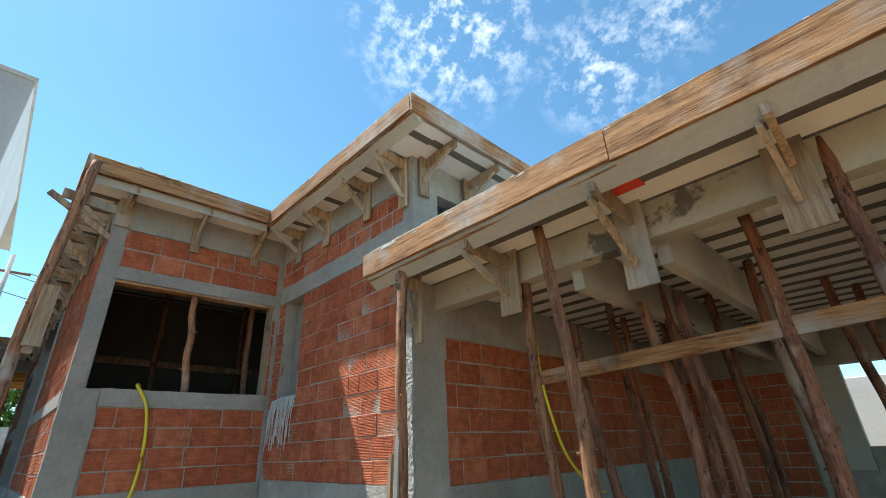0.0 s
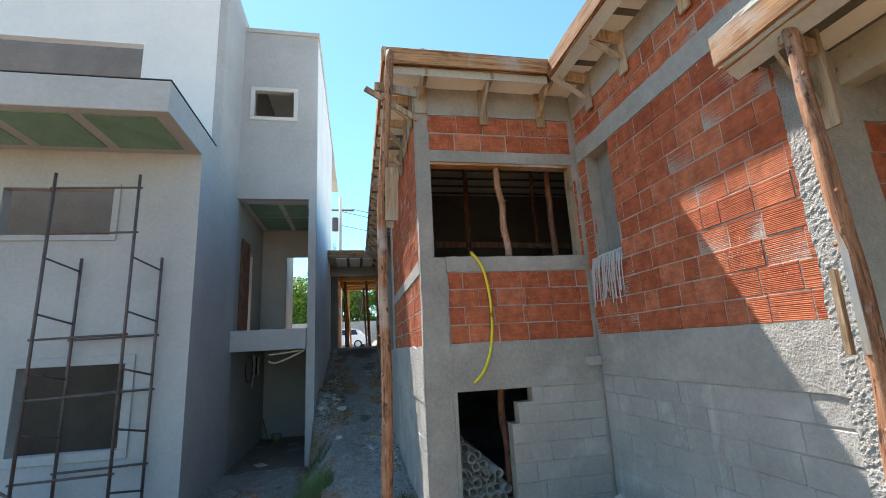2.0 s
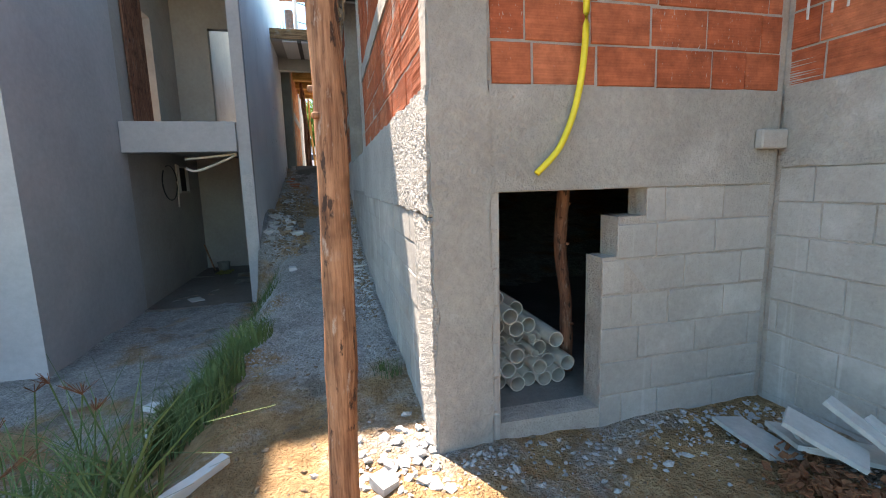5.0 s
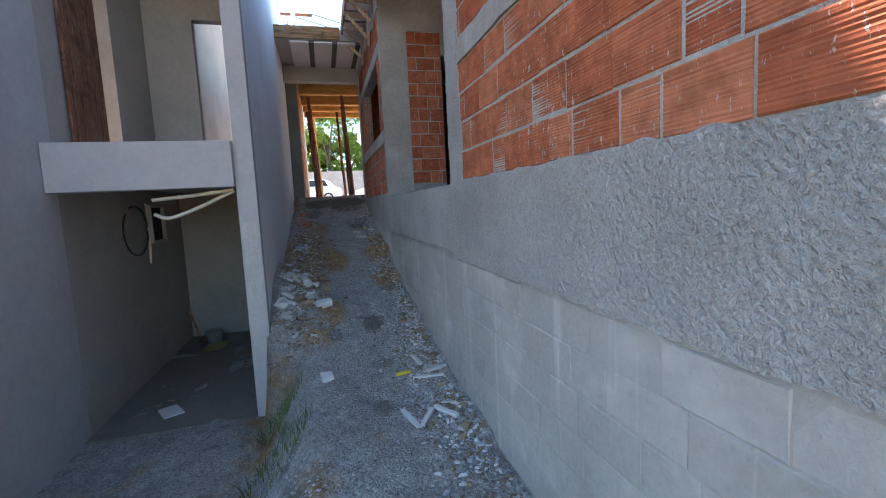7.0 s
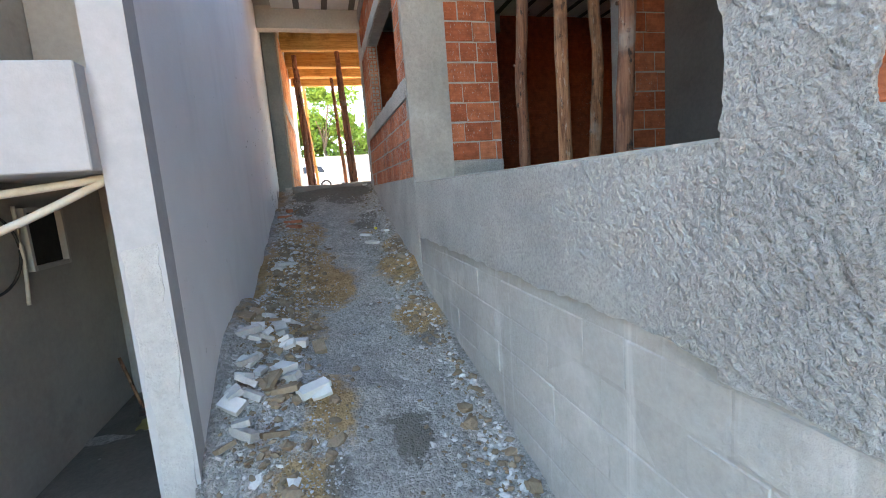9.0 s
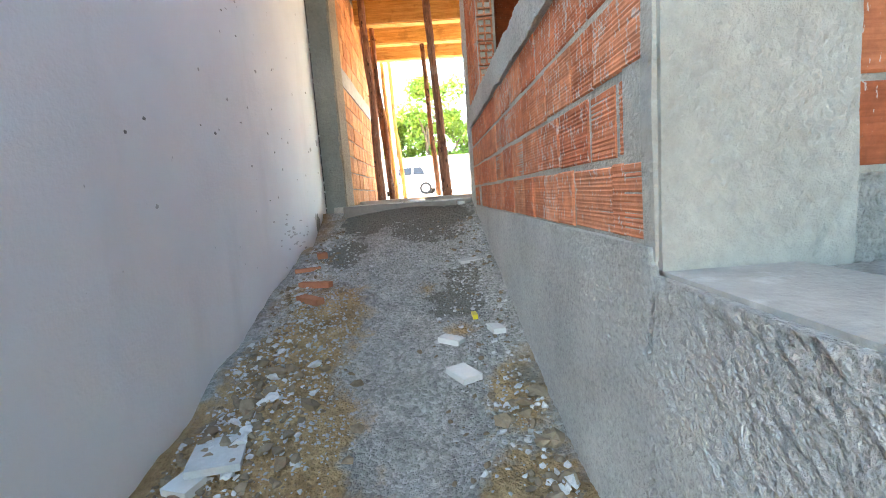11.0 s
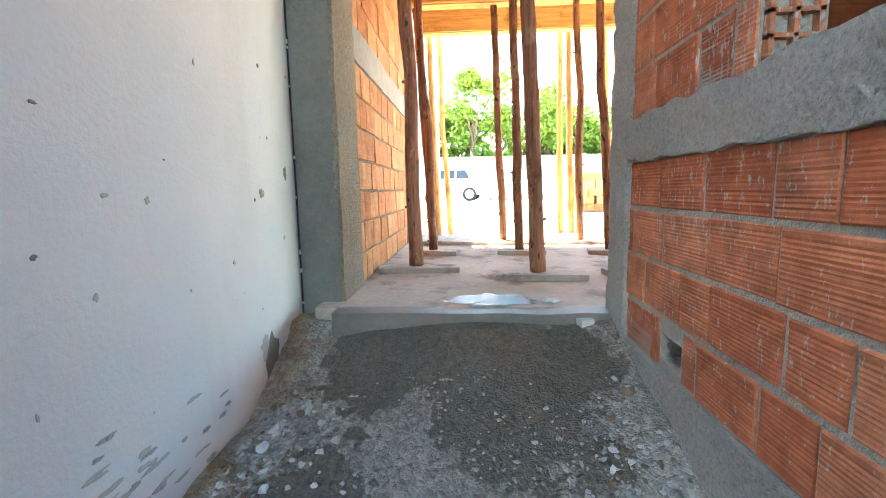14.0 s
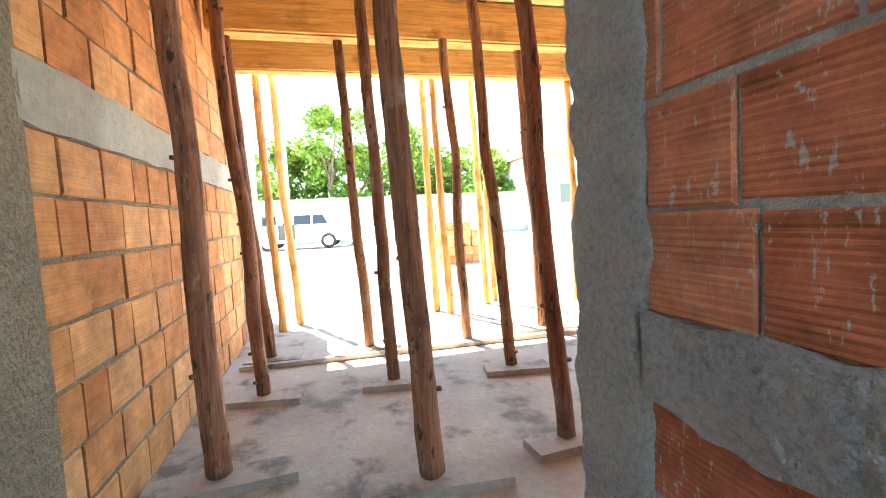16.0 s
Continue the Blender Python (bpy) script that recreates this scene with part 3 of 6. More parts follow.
def pole_mesh(length, r0, r1, seed, bend=0.04, knots=6):
    """A round timber: tapered, slightly crooked, uneven in section, with stubs of cut twigs; stands on z = 0."""
    rnd = random.Random(seed)
    bm = bmesh.new()
    n, seg = max(8, int(length / 0.09)), 12
    off = Vector((rnd.uniform(0, 50), rnd.uniform(0, 50), 0))
    rings = []
    for i in range(n + 1):
        f = i / n
        z = f * length
        cx = bend * noise.noise(Vector((f * 2.2, 0, 0)) + off) * math.sin(f * math.pi) * 2 + 0.008 * noise.noise(Vector((f * 9, 3, 0)) + off)
        cy = bend * noise.noise(Vector((f * 2.2, 5, 0)) + off) * math.sin(f * math.pi) * 2 + 0.008 * noise.noise(Vector((f * 9, 8, 0)) + off)
        r = r0 + (r1 - r0) * f
        ring = []
        for k in range(seg):
            a = 2 * math.pi * k / seg
            rr = r * (1 + 0.10 * noise.noise(Vector((math.cos(a) * 2.2, math.sin(a) * 2.2, z * 9)) + off) + 0.13 * noise.noise(Vector((math.cos(a) * 1.2, math.sin(a) * 1.2, z * 3)) + off))
            ring.append(bm.verts.new((cx + rr * math.cos(a), cy + rr * math.sin(a), z)))
        rings.append(ring)
    for a, b in zip(rings, rings[1:]):
        for k in range(seg):
            bm.faces.new((a[k], a[(k + 1) % seg], b[(k + 1) % seg], b[k]))
    bm.faces.new(rings[0][::-1])
    bm.faces.new(rings[-1])
    for _ in range(knots):
        i = rnd.randrange(1, n)
        k = rnd.randrange(seg)
        base = rings[i][k].co.copy()
        ctr = sum((v.co for v in rings[i]), Vector()) / seg
        d = (base - ctr).normalized()
        add_box(bm, (-0.010, -0.010, -0.012), (0.010, 0.010, 0.016), 0.004, Matrix.Translation(base + d * 0.003) @ d.to_track_quat("Z", "Y").to_matrix().to_4x4())
    return bm


def tube(points, r, seg=8, closed_ends=True):
    bm = bmesh.new()
    pts = [Vector(p) for p in points]
    rings = []
    for i, p in enumerate(pts):
        d = (pts[min(i + 1, len(pts) - 1)] - pts[max(i - 1, 0)]).normalized()
        q = d.to_track_quat("Z", "Y")
        rings.append([bm.verts.new(p + q @ Vector((r * math.cos(2 * math.pi * k / seg), r * math.sin(2 * math.pi * k / seg), 0))) for k in range(seg)])
    for a, b in zip(rings, rings[1:]):
        for k in range(seg):
            bm.faces.new((a[k], a[(k + 1) % seg], b[(k + 1) % seg], b[k]))
    if closed_ends:
        bm.faces.new(rings[0][::-1])
        bm.faces.new(rings[-1])
    return bm


def board_mesh(lo, hi, seed=0, wobble=0.006, step=0.18):
    """A sawn board: a long box cut in short lengths, its edges uneven; axis is its longest side."""
    size = [hi[i] - lo[i] for i in range(3)]
    ax = max(range(3), key=lambda i: size[i])
    n = max(2, int(size[ax] / step))
    bm = bmesh.new()
    b, c = [(1, 2), (2, 0), (0, 1)][ax]
    rings = []
    for i in range(n + 1):
        ring = []
        for sb, sc in ((0, 0), (1, 0), (1, 1), (0, 1)):
            p = [0, 0, 0]
            p[ax] = lo[ax] + size[ax] * i / n
            p[b] = lo[b] + size[b] * sb
            p[c] = lo[c] + size[c] * sc
            q = Vector(p) * 4 + Vector((seed, seed * 2, 0))
            w = min(wobble, 0.2 * min(size))
            p[b] += w * noise.noise(q)
            p[c] += w * noise.noise(q + Vector((9, 9, 9)))
            ring.append(bm.verts.new(p))
        rings.append(ring)
    for r, s in zip(rings, rings[1:]):
        for k in range(4):
            bm.faces.new((r[k], r[(k + 1) % 4], s[(k + 1) % 4], s[k]))
    bm.faces.new(rings[0][::-1])
    bm.faces.new(rings[-1])
    return bm


def beam_between(p, q, w, h, seed=0):
    """A sawn batten from p to q, w wide and h deep, as a bmesh."""
    p, q = Vector(p), Vector(q)
    d = q - p
    bm = board_mesh((0, -w / 2, -h / 2), (d.length, w / 2, h / 2), seed, 0.003)
    bmesh.ops.transform(bm, matrix=Matrix.Translation(p) @ d.to_track_quat("X", "Z").to_matrix().to_4x4(), verts=bm.verts)
    return bm


# ---------------------------------------------------------------- ground
def lerp_table(x, table):
    for (xa, za), (xb, zb) in zip(table, table[1:]):
        if x >= xb:
            f = min(max((xa - x) / (xa - xb), 0), 1)
            f = f * f * (3 - 2 * f) * 0.4 + f * 0.6
            return za + (zb - za) * f
    return table[-1][1]


RAMP = ((3.0, 0.62), (1.0, 0.45), (-1.0, 0.10), (-3.0, -0.10), (-5.0, -0.12), (-7.0, -0.10), (-9.0, -0.01), (-10.0, 0.10), (-11.7, 0.40), (-12.8, 0.66), (-13.8, 0.94), (-14.8, 1.19), (-15.6, 1.40), (-16.4, 1.63), (-16.9, 1.82), (-20.0, 1.82), (-21.0, 1.82), (-32.0, 1.98), (-60.0, 2.0))


def ground_z(x, y):
    z = lerp_table(x, RAMP)
    if x > -10.9:
        low = -0.62 if x < -4 else -0.62 + (x + 4) * 0.2
        f = min(max((-0.80 - y) / 0.62, 0), 1) if x < -8 else min(max((-0.75 - y) / 0.95, 0), 1)
        f *= min(max((x + 10.95) / 0.5, 0), 1) if y > -1.35 else 1
        z += (min(low, z) - z) * f * f * (3 - 2 * f)
    elif y < -1.36 and x > -16.4:
        z = -0.62
    if x < -8.6 and x > -17 and y > -1.36:
        # rubble banked against the white wall, a thin fillet along the plinth
        side = min(max((-0.45 - y) / 0.85, 0), 1) ** 1.5
        z += side * (0.40 * math.exp(-((x + 11.9) / 0.85) ** 2) + 0.05 * max(0, noise.noise(Vector((x * 1.9, y * 1.4, 3.3)))))
        z += 0.04 * max(0, min(1, (y - 0.0) / 0.36)) ** 2 - 0.09 * side * min(max((-15.6 - x) / 0.8, 0), 1)
    for cx, cy, r, hgt in ((-13.2, 0.2, 0.35, 0.12), (-11.4, -0.55, 0.35, 0.07)):
        z += hgt * math.exp(-((x - cx) ** 2 + (y - cy) ** 2) / (r * r))
    p = Vector((x, y, 0))
    k = 1.0 if x > -16.8 else 0.3
    z += k * (0.05 * noise.noise(p * 1.3) + 0.028 * noise.noise(p * 4.1) + 0.016 * noise.noise(p * 10))
    return z


def axis_steps(lo, hi, fine_lo, fine_hi, fine, coarse):
    out, v = [], lo
    while v < hi:
        out.append(v)
        v += fine if fine_lo <= v < fine_hi else (coarse if min(abs(v - fine_lo), abs(v - fine_hi)) < 30 else coarse * 12)
    return out + [hi]


gx = axis_steps(-700, 500, -17.2, 2.0, 0.075, 1.0)
gy = axis_steps(-500, 500, -3.6, 2.6, 0.075, 1.0)
gv = [(x, y, ground_z(x, y)) for x in gx for y in gy]
gf = [(i * len(gy) + j, (i + 1) * len(gy) + j, (i + 1) * len(gy) + j + 1, i * len(gy) + j + 1) for i in range(len(gx) - 1) for j in range(len(gy) - 1)]
ground = part("ground", mesh_from("ground", gv, gf), M_GROUND, smooth=True)
tagged(ground, "brown earth strewn with grey rubble dust and gravel", "ground", "", "structure")

# ---------------------------------------------------------------- the brick house
XA, YS, YC, XB = -5.15, 2.49, 0.365, -2.2       # front face, recess side face, passage face, porch back face
ZB, ZS, ZL, ZT = 1.77, 2.78, 3.99, 5.00         # brick base, window sill, window head, underside of roof
JAMB, XR, XE = -9.34, -12.97, -17.02            # end of near passage wall, recess end wall, far end of passage wall

P_FRONT = Plane(XA, YC, 0, 1, 1, 0)
P_SIDE = Plane(XA, YS, 1, 0, 0, -1)
P_PASS = Plane(XA, YC, -1, 0, 0, -1)
P_END = Plane(XR, YC, 0, 1, 1, 0)
P_FAR = Plane(XR, YC, -1, 0, 0, -1)
P_PORCH = Plane(XB, YS, 0, 1, 1, 0)

# front wall with the window and the broken opening of the cellar
front_holes = [(0.145, 2.04, ZS, ZL), (0.352, 0.960, -0.02, 1.245), (0.955, 1.050, 0.865, 1.245), (1.045, 1.230, 1.09, 1.245)]
wf = P_FRONT.body("wall_front", 0.0, YS - YC, -0.5, ZT, front_holes, 0.16, material=M_MORTAR_RED, label="red hollow brick wall on a grey block base with a window opening")
P_FRONT.coat("corner_column", 0.0, 0.30, -0.45, ZS - 0.005, M_PLASTER, wf, 0.016, label="cement rendered corner column", seed=1, ragged=0.025)
P_FRONT.coat("column_top", 0.0, 0.145, ZS, ZT, M_PLASTER, wf, 0.014, seed=2)
P_FRONT.coat("plaster_band", 0.30, 2.10, 1.25, ZB, M_PLASTER, wf, 0.010, front_holes, "grey rendered tie beam", 3, 0.012)
P_FRONT.coat("sill_band", 0.30, 2.06, 2.60, ZS, M_PLASTER, wf, 0.012, (), "grey rendered window sill", 4, 0.012)
P_FRONT.coat("lintel_band", 0.145, 2.06, ZL, 4.14, M_PLASTER, wf, 0.010, (), "grey rendered lintel", 5, 0.008)
P_FRONT.coat("roof_beam", 0.145, 2.06, 4.62, ZT, M_PLASTER, wf, 0.016, (), "grey rendered roof beam", 6, 0.010)

# recess side wall with the niche
niche = [(0.22, 0.73, 2.66, 4.0)]
ws = P_SIDE.body("wall_recess", -0.02, 2.95, -0.5, ZT, niche, 0.16, material=M_MORTAR_RED, label="red ribbed hollow brick wall on a concrete block base")
P_SIDE.coat("plaster_band", 0.02, 2.95, 1.34, 1.79, M_PLASTER, ws, 0.012, (), "grey rendered tie beam", 7, 0.012)
P_SIDE.coat("lintel_band", 0.02, 2.95, 4.0, 4.24, M_PLASTER, ws, 0.010, (), "grey rendered band", 8, 0.010)
P_SIDE.coat("roof_beam", 0.02, 2.95, 4.64, ZT, M_PLASTER, ws, 0.014, (), "grey rendered roof beam", 9, 0.010)
P_SIDE.coat("column_edge", 2.78, 2.955, -0.4, 4.0, M_ROUGH, ws, 0.016, (), "rough cast column edge", 10, 0.014, step=0.018, lumps=0.0058)
# a darker grey than the plaster: the niche's shade is put into it
part("niche_back", box((XA + 0.06, YS + 0.17, 2.6), (XA + 0.82, YS + 0.21, 4.1)), M_STAIN_SHADE, ws, "grey concrete column in the niche, shade in its colour")

# passage wall, near part, on the long block plinth
pl = P_PASS.body("wall_plinth", 0.0, XA - XE, -0.6, ZB - 0.02, (), 0.30, 0.0, M_BLOCK, "long grey concrete block plinth wall beside the ramp")
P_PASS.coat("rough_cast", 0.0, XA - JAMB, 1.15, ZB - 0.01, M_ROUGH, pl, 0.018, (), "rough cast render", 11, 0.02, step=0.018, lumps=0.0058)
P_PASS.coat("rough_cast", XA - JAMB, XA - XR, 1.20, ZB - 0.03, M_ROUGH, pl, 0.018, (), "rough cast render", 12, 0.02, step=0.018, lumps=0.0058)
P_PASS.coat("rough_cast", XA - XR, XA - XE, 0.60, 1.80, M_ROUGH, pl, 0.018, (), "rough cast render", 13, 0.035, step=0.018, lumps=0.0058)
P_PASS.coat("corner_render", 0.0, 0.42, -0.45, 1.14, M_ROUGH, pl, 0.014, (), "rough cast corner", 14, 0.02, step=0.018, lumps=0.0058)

wp = P_PASS.body("wall_passage", 0.0, XA - JAMB, ZB - 0.02, ZT, (), 0.16, label="red ribbed hollow brick wall above the ramp")
P_PASS.coat("corner_column", 0.0, 0.10, ZB - 0.02, ZT, M_PLASTER, wp, 0.006, seed=15, ragged=0.01)
P_PASS.coat("sill_band", 0.10, XA - JAMB - 0.14, 2.60, 2.76, M_PLASTER, wp, 0.010, (), "grey rendered band", 16, 0.01)
P_PASS.coat("jamb", XA - JAMB - 0.30, XA - JAMB, ZB - 0.02, ZT, M_ROUGH, wp, 0.012, (), "rough cast door jamb", 17, 0.02, step=0.018, lumps=0.0058)
P_PASS.coat("roof_beam", 0.10, XA - JAMB - 0.16, 4.62, ZT, M_PLASTER, wp, 0.012, (), "grey rendered roof beam", 18, 0.01)
jp = Plane(JAMB, YC, 0, 1, -1, 0)
jp.body("wall_jamb", 0.0, 5.0, ZB - 0.05, ZT, (), 0.16, 0.0, M_UNLIT, "inner face of the brick wall, shade in its colour")

# recess: end wall with plastered pier, bricks and the way in
end_holes = [(0.97, 2.45, ZB - 0.1, 3.95)]
we = P_END.body("wall_recess_end", 0.0, 3.4, ZB - 0.05, ZT, end_holes, 0.16, label="brick wall with a grey plastered pier and an open doorway")
P_END.coat("pier", 0.0, 0.42, ZB - 0.04, ZT, M_PLASTER, we, 0.014, (), "rough plastered pier", 19, 0.0, step=0.03, lumps=0.002)
P_END.coat("base_row", 0.42, 0.97, ZB - 0.04, ZB + 0.16, M_ROUGH, we, 0.012, (), "", 20, 0.008, step=0.018, lumps=0.0058)
P_END.coat("roof_beam", 0.20, 3.4, 4.3, ZT, M_PLASTER, we, 0.012, (), "", 21, 0.01)
part("recess_floor", box((XR, YC + 0.02, 1.50), (JAMB, 3.4, ZB - 0.035)), M_ROUGH, None)
tagged(bpy.data.objects["recess_floor"], "pale cement floor of the recess", "floor", "", "structure")

# far passage wall with the long window
far_holes = [(0.54, 2.98, ZS, ZL), (3.29, 3.46, 1.84, 1.94)]
wr = P_FAR.body("wall_passage_far", 0.0, XR - XE, ZB - 0.02, ZT, far_holes, 0.16, label="cement-splashed ribbed red brick wall with a long window opening")
P_FAR.coat("corner", 0.0, 0.05, ZB, ZT, M_PLASTER, wr, 0.010, seed=22, step=0.05)
P_FAR.coat("sill_band", 0.05, 3.82, 2.605, ZS + 0.01, M_ROUGH, wr, 0.020, (), "rough cast sill band", 23, 0.02, step=0.018, lumps=0.0058)
P_FAR.coat("lintel_band", 0.05, 3.82, ZL, 4.16, M_ROUGH, wr, 0.012, (), "rough cast lintel", 24, 0.01, step=0.018, lumps=0.0058)
P_FAR.coat("end_column", 3.82, XR - XE + 0.005, 1.50, ZT, M_ROUGH, wr, 0.022, (), "rough cast end column", 25, 0.03, step=0.018, lumps=0.0058)
P_FAR.coat("roof_beam", 0.05, 3.82, 4.62, ZT, M_PLASTER, wr, 0.012, (), "", 26, 0.01)
pe = Plane(XE, YC, 0, 1, -1, 0)
pe.coat("end_face", 0.0, 0.20, 1.50, ZT, M_ROUGH, wr, 0.004, (), "rough cast end face", 27, 0.0, step=0.018, lumps=0.0058)

# porch wall below the lower slab
porch_holes = [(0.40, 3.1, 0.30, 1.27)]
wb = P_PORCH.body("wall_porch", 0.0, 6.6, -0.5, 3.6, porch_holes, 0.16, material=M_MORTAR_RED, label="red brick wall under the porch slab with a low cellar opening")
P_PORCH.coat("porch_column", 0.0, 0.38, -0.4, 3.15, M_PLASTER, wb, 0.014, (), "grey rendered column", 28, 0.012)
P_PORCH.coat("plaster_band", 0.38, 7.0, 1.27, 1.76, M_PLASTER, wb, 0.012, (), "grey rendered tie beam", 29, 0.01)
P_PORCH.coat("base", 0.38, 7.0, -0.4, 1.27, M_PLASTER, wb, 0.010, porch_holes, "grey rendered base", 30, 0.0)
P_PORCH.coat("beam", 0.0, 7.0, 3.05, 3.55, M_PLASTER, wb, 0.016, (), "stained rendered beam", 31, 0.01)
# upper storey wall above the porch slab
P_UP = Plane(XB + 0.02, YS, 0, 1, 1, 0)
wu = P_UP.body("wall_upper", 0.0, 7.0, 3.6, ZT, [(0.35, 1.5, 3.95, 4.62)], 0.16, 0.0, M_PLASTER, "grey rendered upper wall with a small opening")

# roof slab over the house and the lower slab over the porch
def slab(name, x0, x1, y0, y1, z0, z1, label, material=M_CONCRETE):
    return tagged(part(name, box((x0, y0, z0), (x1, y1, z1)), material), label, "ceiling", "", "structure")


def infill(name, x0, x1, y0, y1, z, along, label, pitch=0.42, wide=0.10):
    """Underside of a joist-and-infill slab: white panels between grey joists, one mesh each."""
    n = int(((y1 - y0) if along == "x" else (x1 - x0)) / pitch)
    pan, joi = bmesh.new(), bmesh.new()
    for i in range(n + 1):
        if along == "x":
            a = y0 + i * pitch
            b = min(a + pitch - wide, y1)
            if b > a:
                add_box(pan, (x0, a, z - 0.012), (x1, b, z + 0.02))
            if a + pitch < y1:
                add_box(joi, (x0, b + 0.002, z - 0.020), (x1, a + pitch - 0.002, z + 0.05))
        else:
            a = x0 + i * pitch
            b = min(a + pitch - wide, x1)
            if b > a:
                add_box(pan, (a, y0, z - 0.012), (b, y1, z + 0.02))
            if a + pitch < x1:
                add_box(joi, (b + 0.002, y0, z - 0.020), (a + pitch - 0.002, y1, z + 0.05))
    tagged(part(name + "_panels", pan, M_EPS), label, "ceiling", "", "structure")
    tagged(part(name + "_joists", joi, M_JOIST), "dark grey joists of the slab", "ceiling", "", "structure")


slab("roof_front", -16.2, -4.70, -0.03, YS, ZT + 0.05, ZT + 0.12, "concrete roof slab on formwork")
slab("roof_rear", -16.2, -1.625, YS, 11.0, ZT + 0.05, ZT + 0.12, "concrete roof slab on formwork")
slab("roof_eave", -4.70, -1.625, 2.05, YS, ZT + 0.05, ZT + 0.12, "concrete eave slab")
infill("ceiling_front", -16.1, -4.78, -0.03, YS, ZT, "y", "white infill panels under the eave", 0.42, 0.09)
infill("ceiling_side", -4.78, -1.69, 2.08, YS, ZT, "y", "white infill panels under the eave", 0.42, 0.09)
infill("ceiling_rear", -16.1, -1.69, YS, 11, ZT, "y", "white infill panels under the roof", 0.42, 0.09)
slab("porch_slab", -2.42, 6.0, 2.13, 10.0, 3.62, 3.76, "concrete porch slab on formwork")
infill("porch_ceiling", -2.40, 6.0, 2.16, 10.0, 3.57, "x", "white infill panels between dark joists", 0.34, 0.10)

# porch beams: a long one along the edge and cross beams
pb = thing("porch_beams", "stained grey concrete porch beams in formwork", "beam", kind="structure")
part("edge_beam", board_mesh((-2.2, 2.76, 3.29), (6.0, 2.90, 3.56), 3, 0.01), M_BEAM, pb, "grey beam with dark damp stains")
for i, x in enumerate((-0.72, -0.06, 1.5)):
    part("cross_beam", board_mesh((x - 0.045, 2.92, 3.14), (x + 0.045, 8.9, 3.55), 5 + i, 0.006), M_CONCRETE, pb, "pale cross beam")
hb = thing("porch_header", "plain grey rendered beam over the rear porch opening", "beam", kind="structure")
part("header", box((XB + 0.02, 8.93, 3.00), (6.0, 9.19, 3.56), 0.01), M_PLASTER, hb)
part("parapet", box((0.052, 8.98, -0.3), (6.0, 9.19, 1.855), 0.01), M_PLASTER, hb, "grey rendered parapet")
part("base", box((-0.60, 8.975, -0.3), (0.05, 8.988, 1.56)), M_PLASTER, hb, "grey rendered base")
tagged(part("house_beyond", box((-6.0, 16.0, -1.0), (9.0, 16.3, 3.35), 0.02), M_GREYWALL), "cream rendered house beyond the rear porch opening", "house", "", "structure")
tagged(part("wall_porch_back", box((-0.60, 8.99, -0.3), (0.05, 9.2, 2.998)), M_GREYWALL), "cream rendered wall at the back of the porch", "wall", "", "structure")

# inside: floors, rear and cross walls added to close the rooms; dark ones hold shade in their colour

fi = box((-16.9, YC + 0.31, 1.42), (XA - 0.18, YS + 0.4, 1.66))
add_box(fi, (-16.9, YS + 0.4, 1.42), (XB - 0.2, 9.8, 1.66))
tagged(part("floor_inside", fi, M_UNLIT), "concrete floor inside the house, shade in its colour", "floor", "", "structure")
tagged(part("wall_rear", box((-17.0, 9.8, -0.5), (-0.36, 10.0, ZT)), M_UNLIT), "unlit rear wall of the house", "wall", "", "structure")
tagged(part("wall_inner", box((JAMB, 5.2, 1.6), (XB - 0.2, 5.36, ZT)), M_UNLIT), "inner brick wall", "wall", "", "structure")
tagged(part("wall_west", box((-17.0, 0.58, 1.6), (-16.8, 9.8, ZT)), M_BRICK), "inner brick wall", "wall", "", "structure")
cf = box((-16.9, YC + 0.35, -0.32), (XA - 0.17, YS + 0.2, -0.04))
add_box(cf, (-16.9, YS + 0.2, -0.32), (XB - 0.2, 9.8, -0.04))
tagged(part("cellar_floor", cf, M_STAIN_SHADE), "dark earth floor of the cellar", "floor", "", "structure")

tagged(part("wall_recess_back", box((XR, 3.4, 1.4), (JAMB, 3.56, ZT)), M_UNLIT), "unlit back wall of the recess", "wall", "", "structure")
tagged(part("wall_porch_inner", box((XB, 9.0, -0.4), (-0.602, 9.16, 2.998)), M_MORTAR), "dark red brick wall at the back of the porch", "wall", "", "structure")

# ---------------------------------------------------------------- neighbour's white house
NX, NY, NF, NS = -10.85, -1.32, -8.36, -3.13      # rear facade, passage face, front block face, front block side
nb = thing("neighbour_house", "tall white rendered house under construction with dark openings", "house", kind="structure")
P_NR = Plane(NX, NS, 0, 1, 1, 0)
wn = NY - NS
nr_holes = [(0.0, wn - 0.19, -0.7, 1.88), (0.0, wn - 0.18, 2.32, 5.44), (0.29, wn - 0.58, 7.60, 8.31)]
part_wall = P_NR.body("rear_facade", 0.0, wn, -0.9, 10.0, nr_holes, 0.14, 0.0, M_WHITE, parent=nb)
P_NP = Plane(NX, NY, -1, 0, 0, 1)
P_NP.body("passage_wall", 0.142, 6.7, -0.9, 10.0, (), 0.16, 0.0, M_SCUFF, parent=nb)

P_NS = Plane(NF, NS, -1, 0, 0, 1)
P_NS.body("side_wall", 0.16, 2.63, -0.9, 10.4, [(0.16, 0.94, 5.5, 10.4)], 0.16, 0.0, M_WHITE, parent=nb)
# the same wall goes on indoors; room shade is put into its colour
P_NS.body("room_wall", 2.63, 12.0, -0.9, 10.4, [(3.4, 4.3, 2.3, 4.4)], 0.16, 0.0, M_SKIM_SHADE, parent=nb)
P_NF = Plane(NF, NS, 0, -1, 1, 0)
nf_holes = [(0.92, 2.42, 0.45, 1.75), (1.36, 3.0, 3.90, 4.72)]
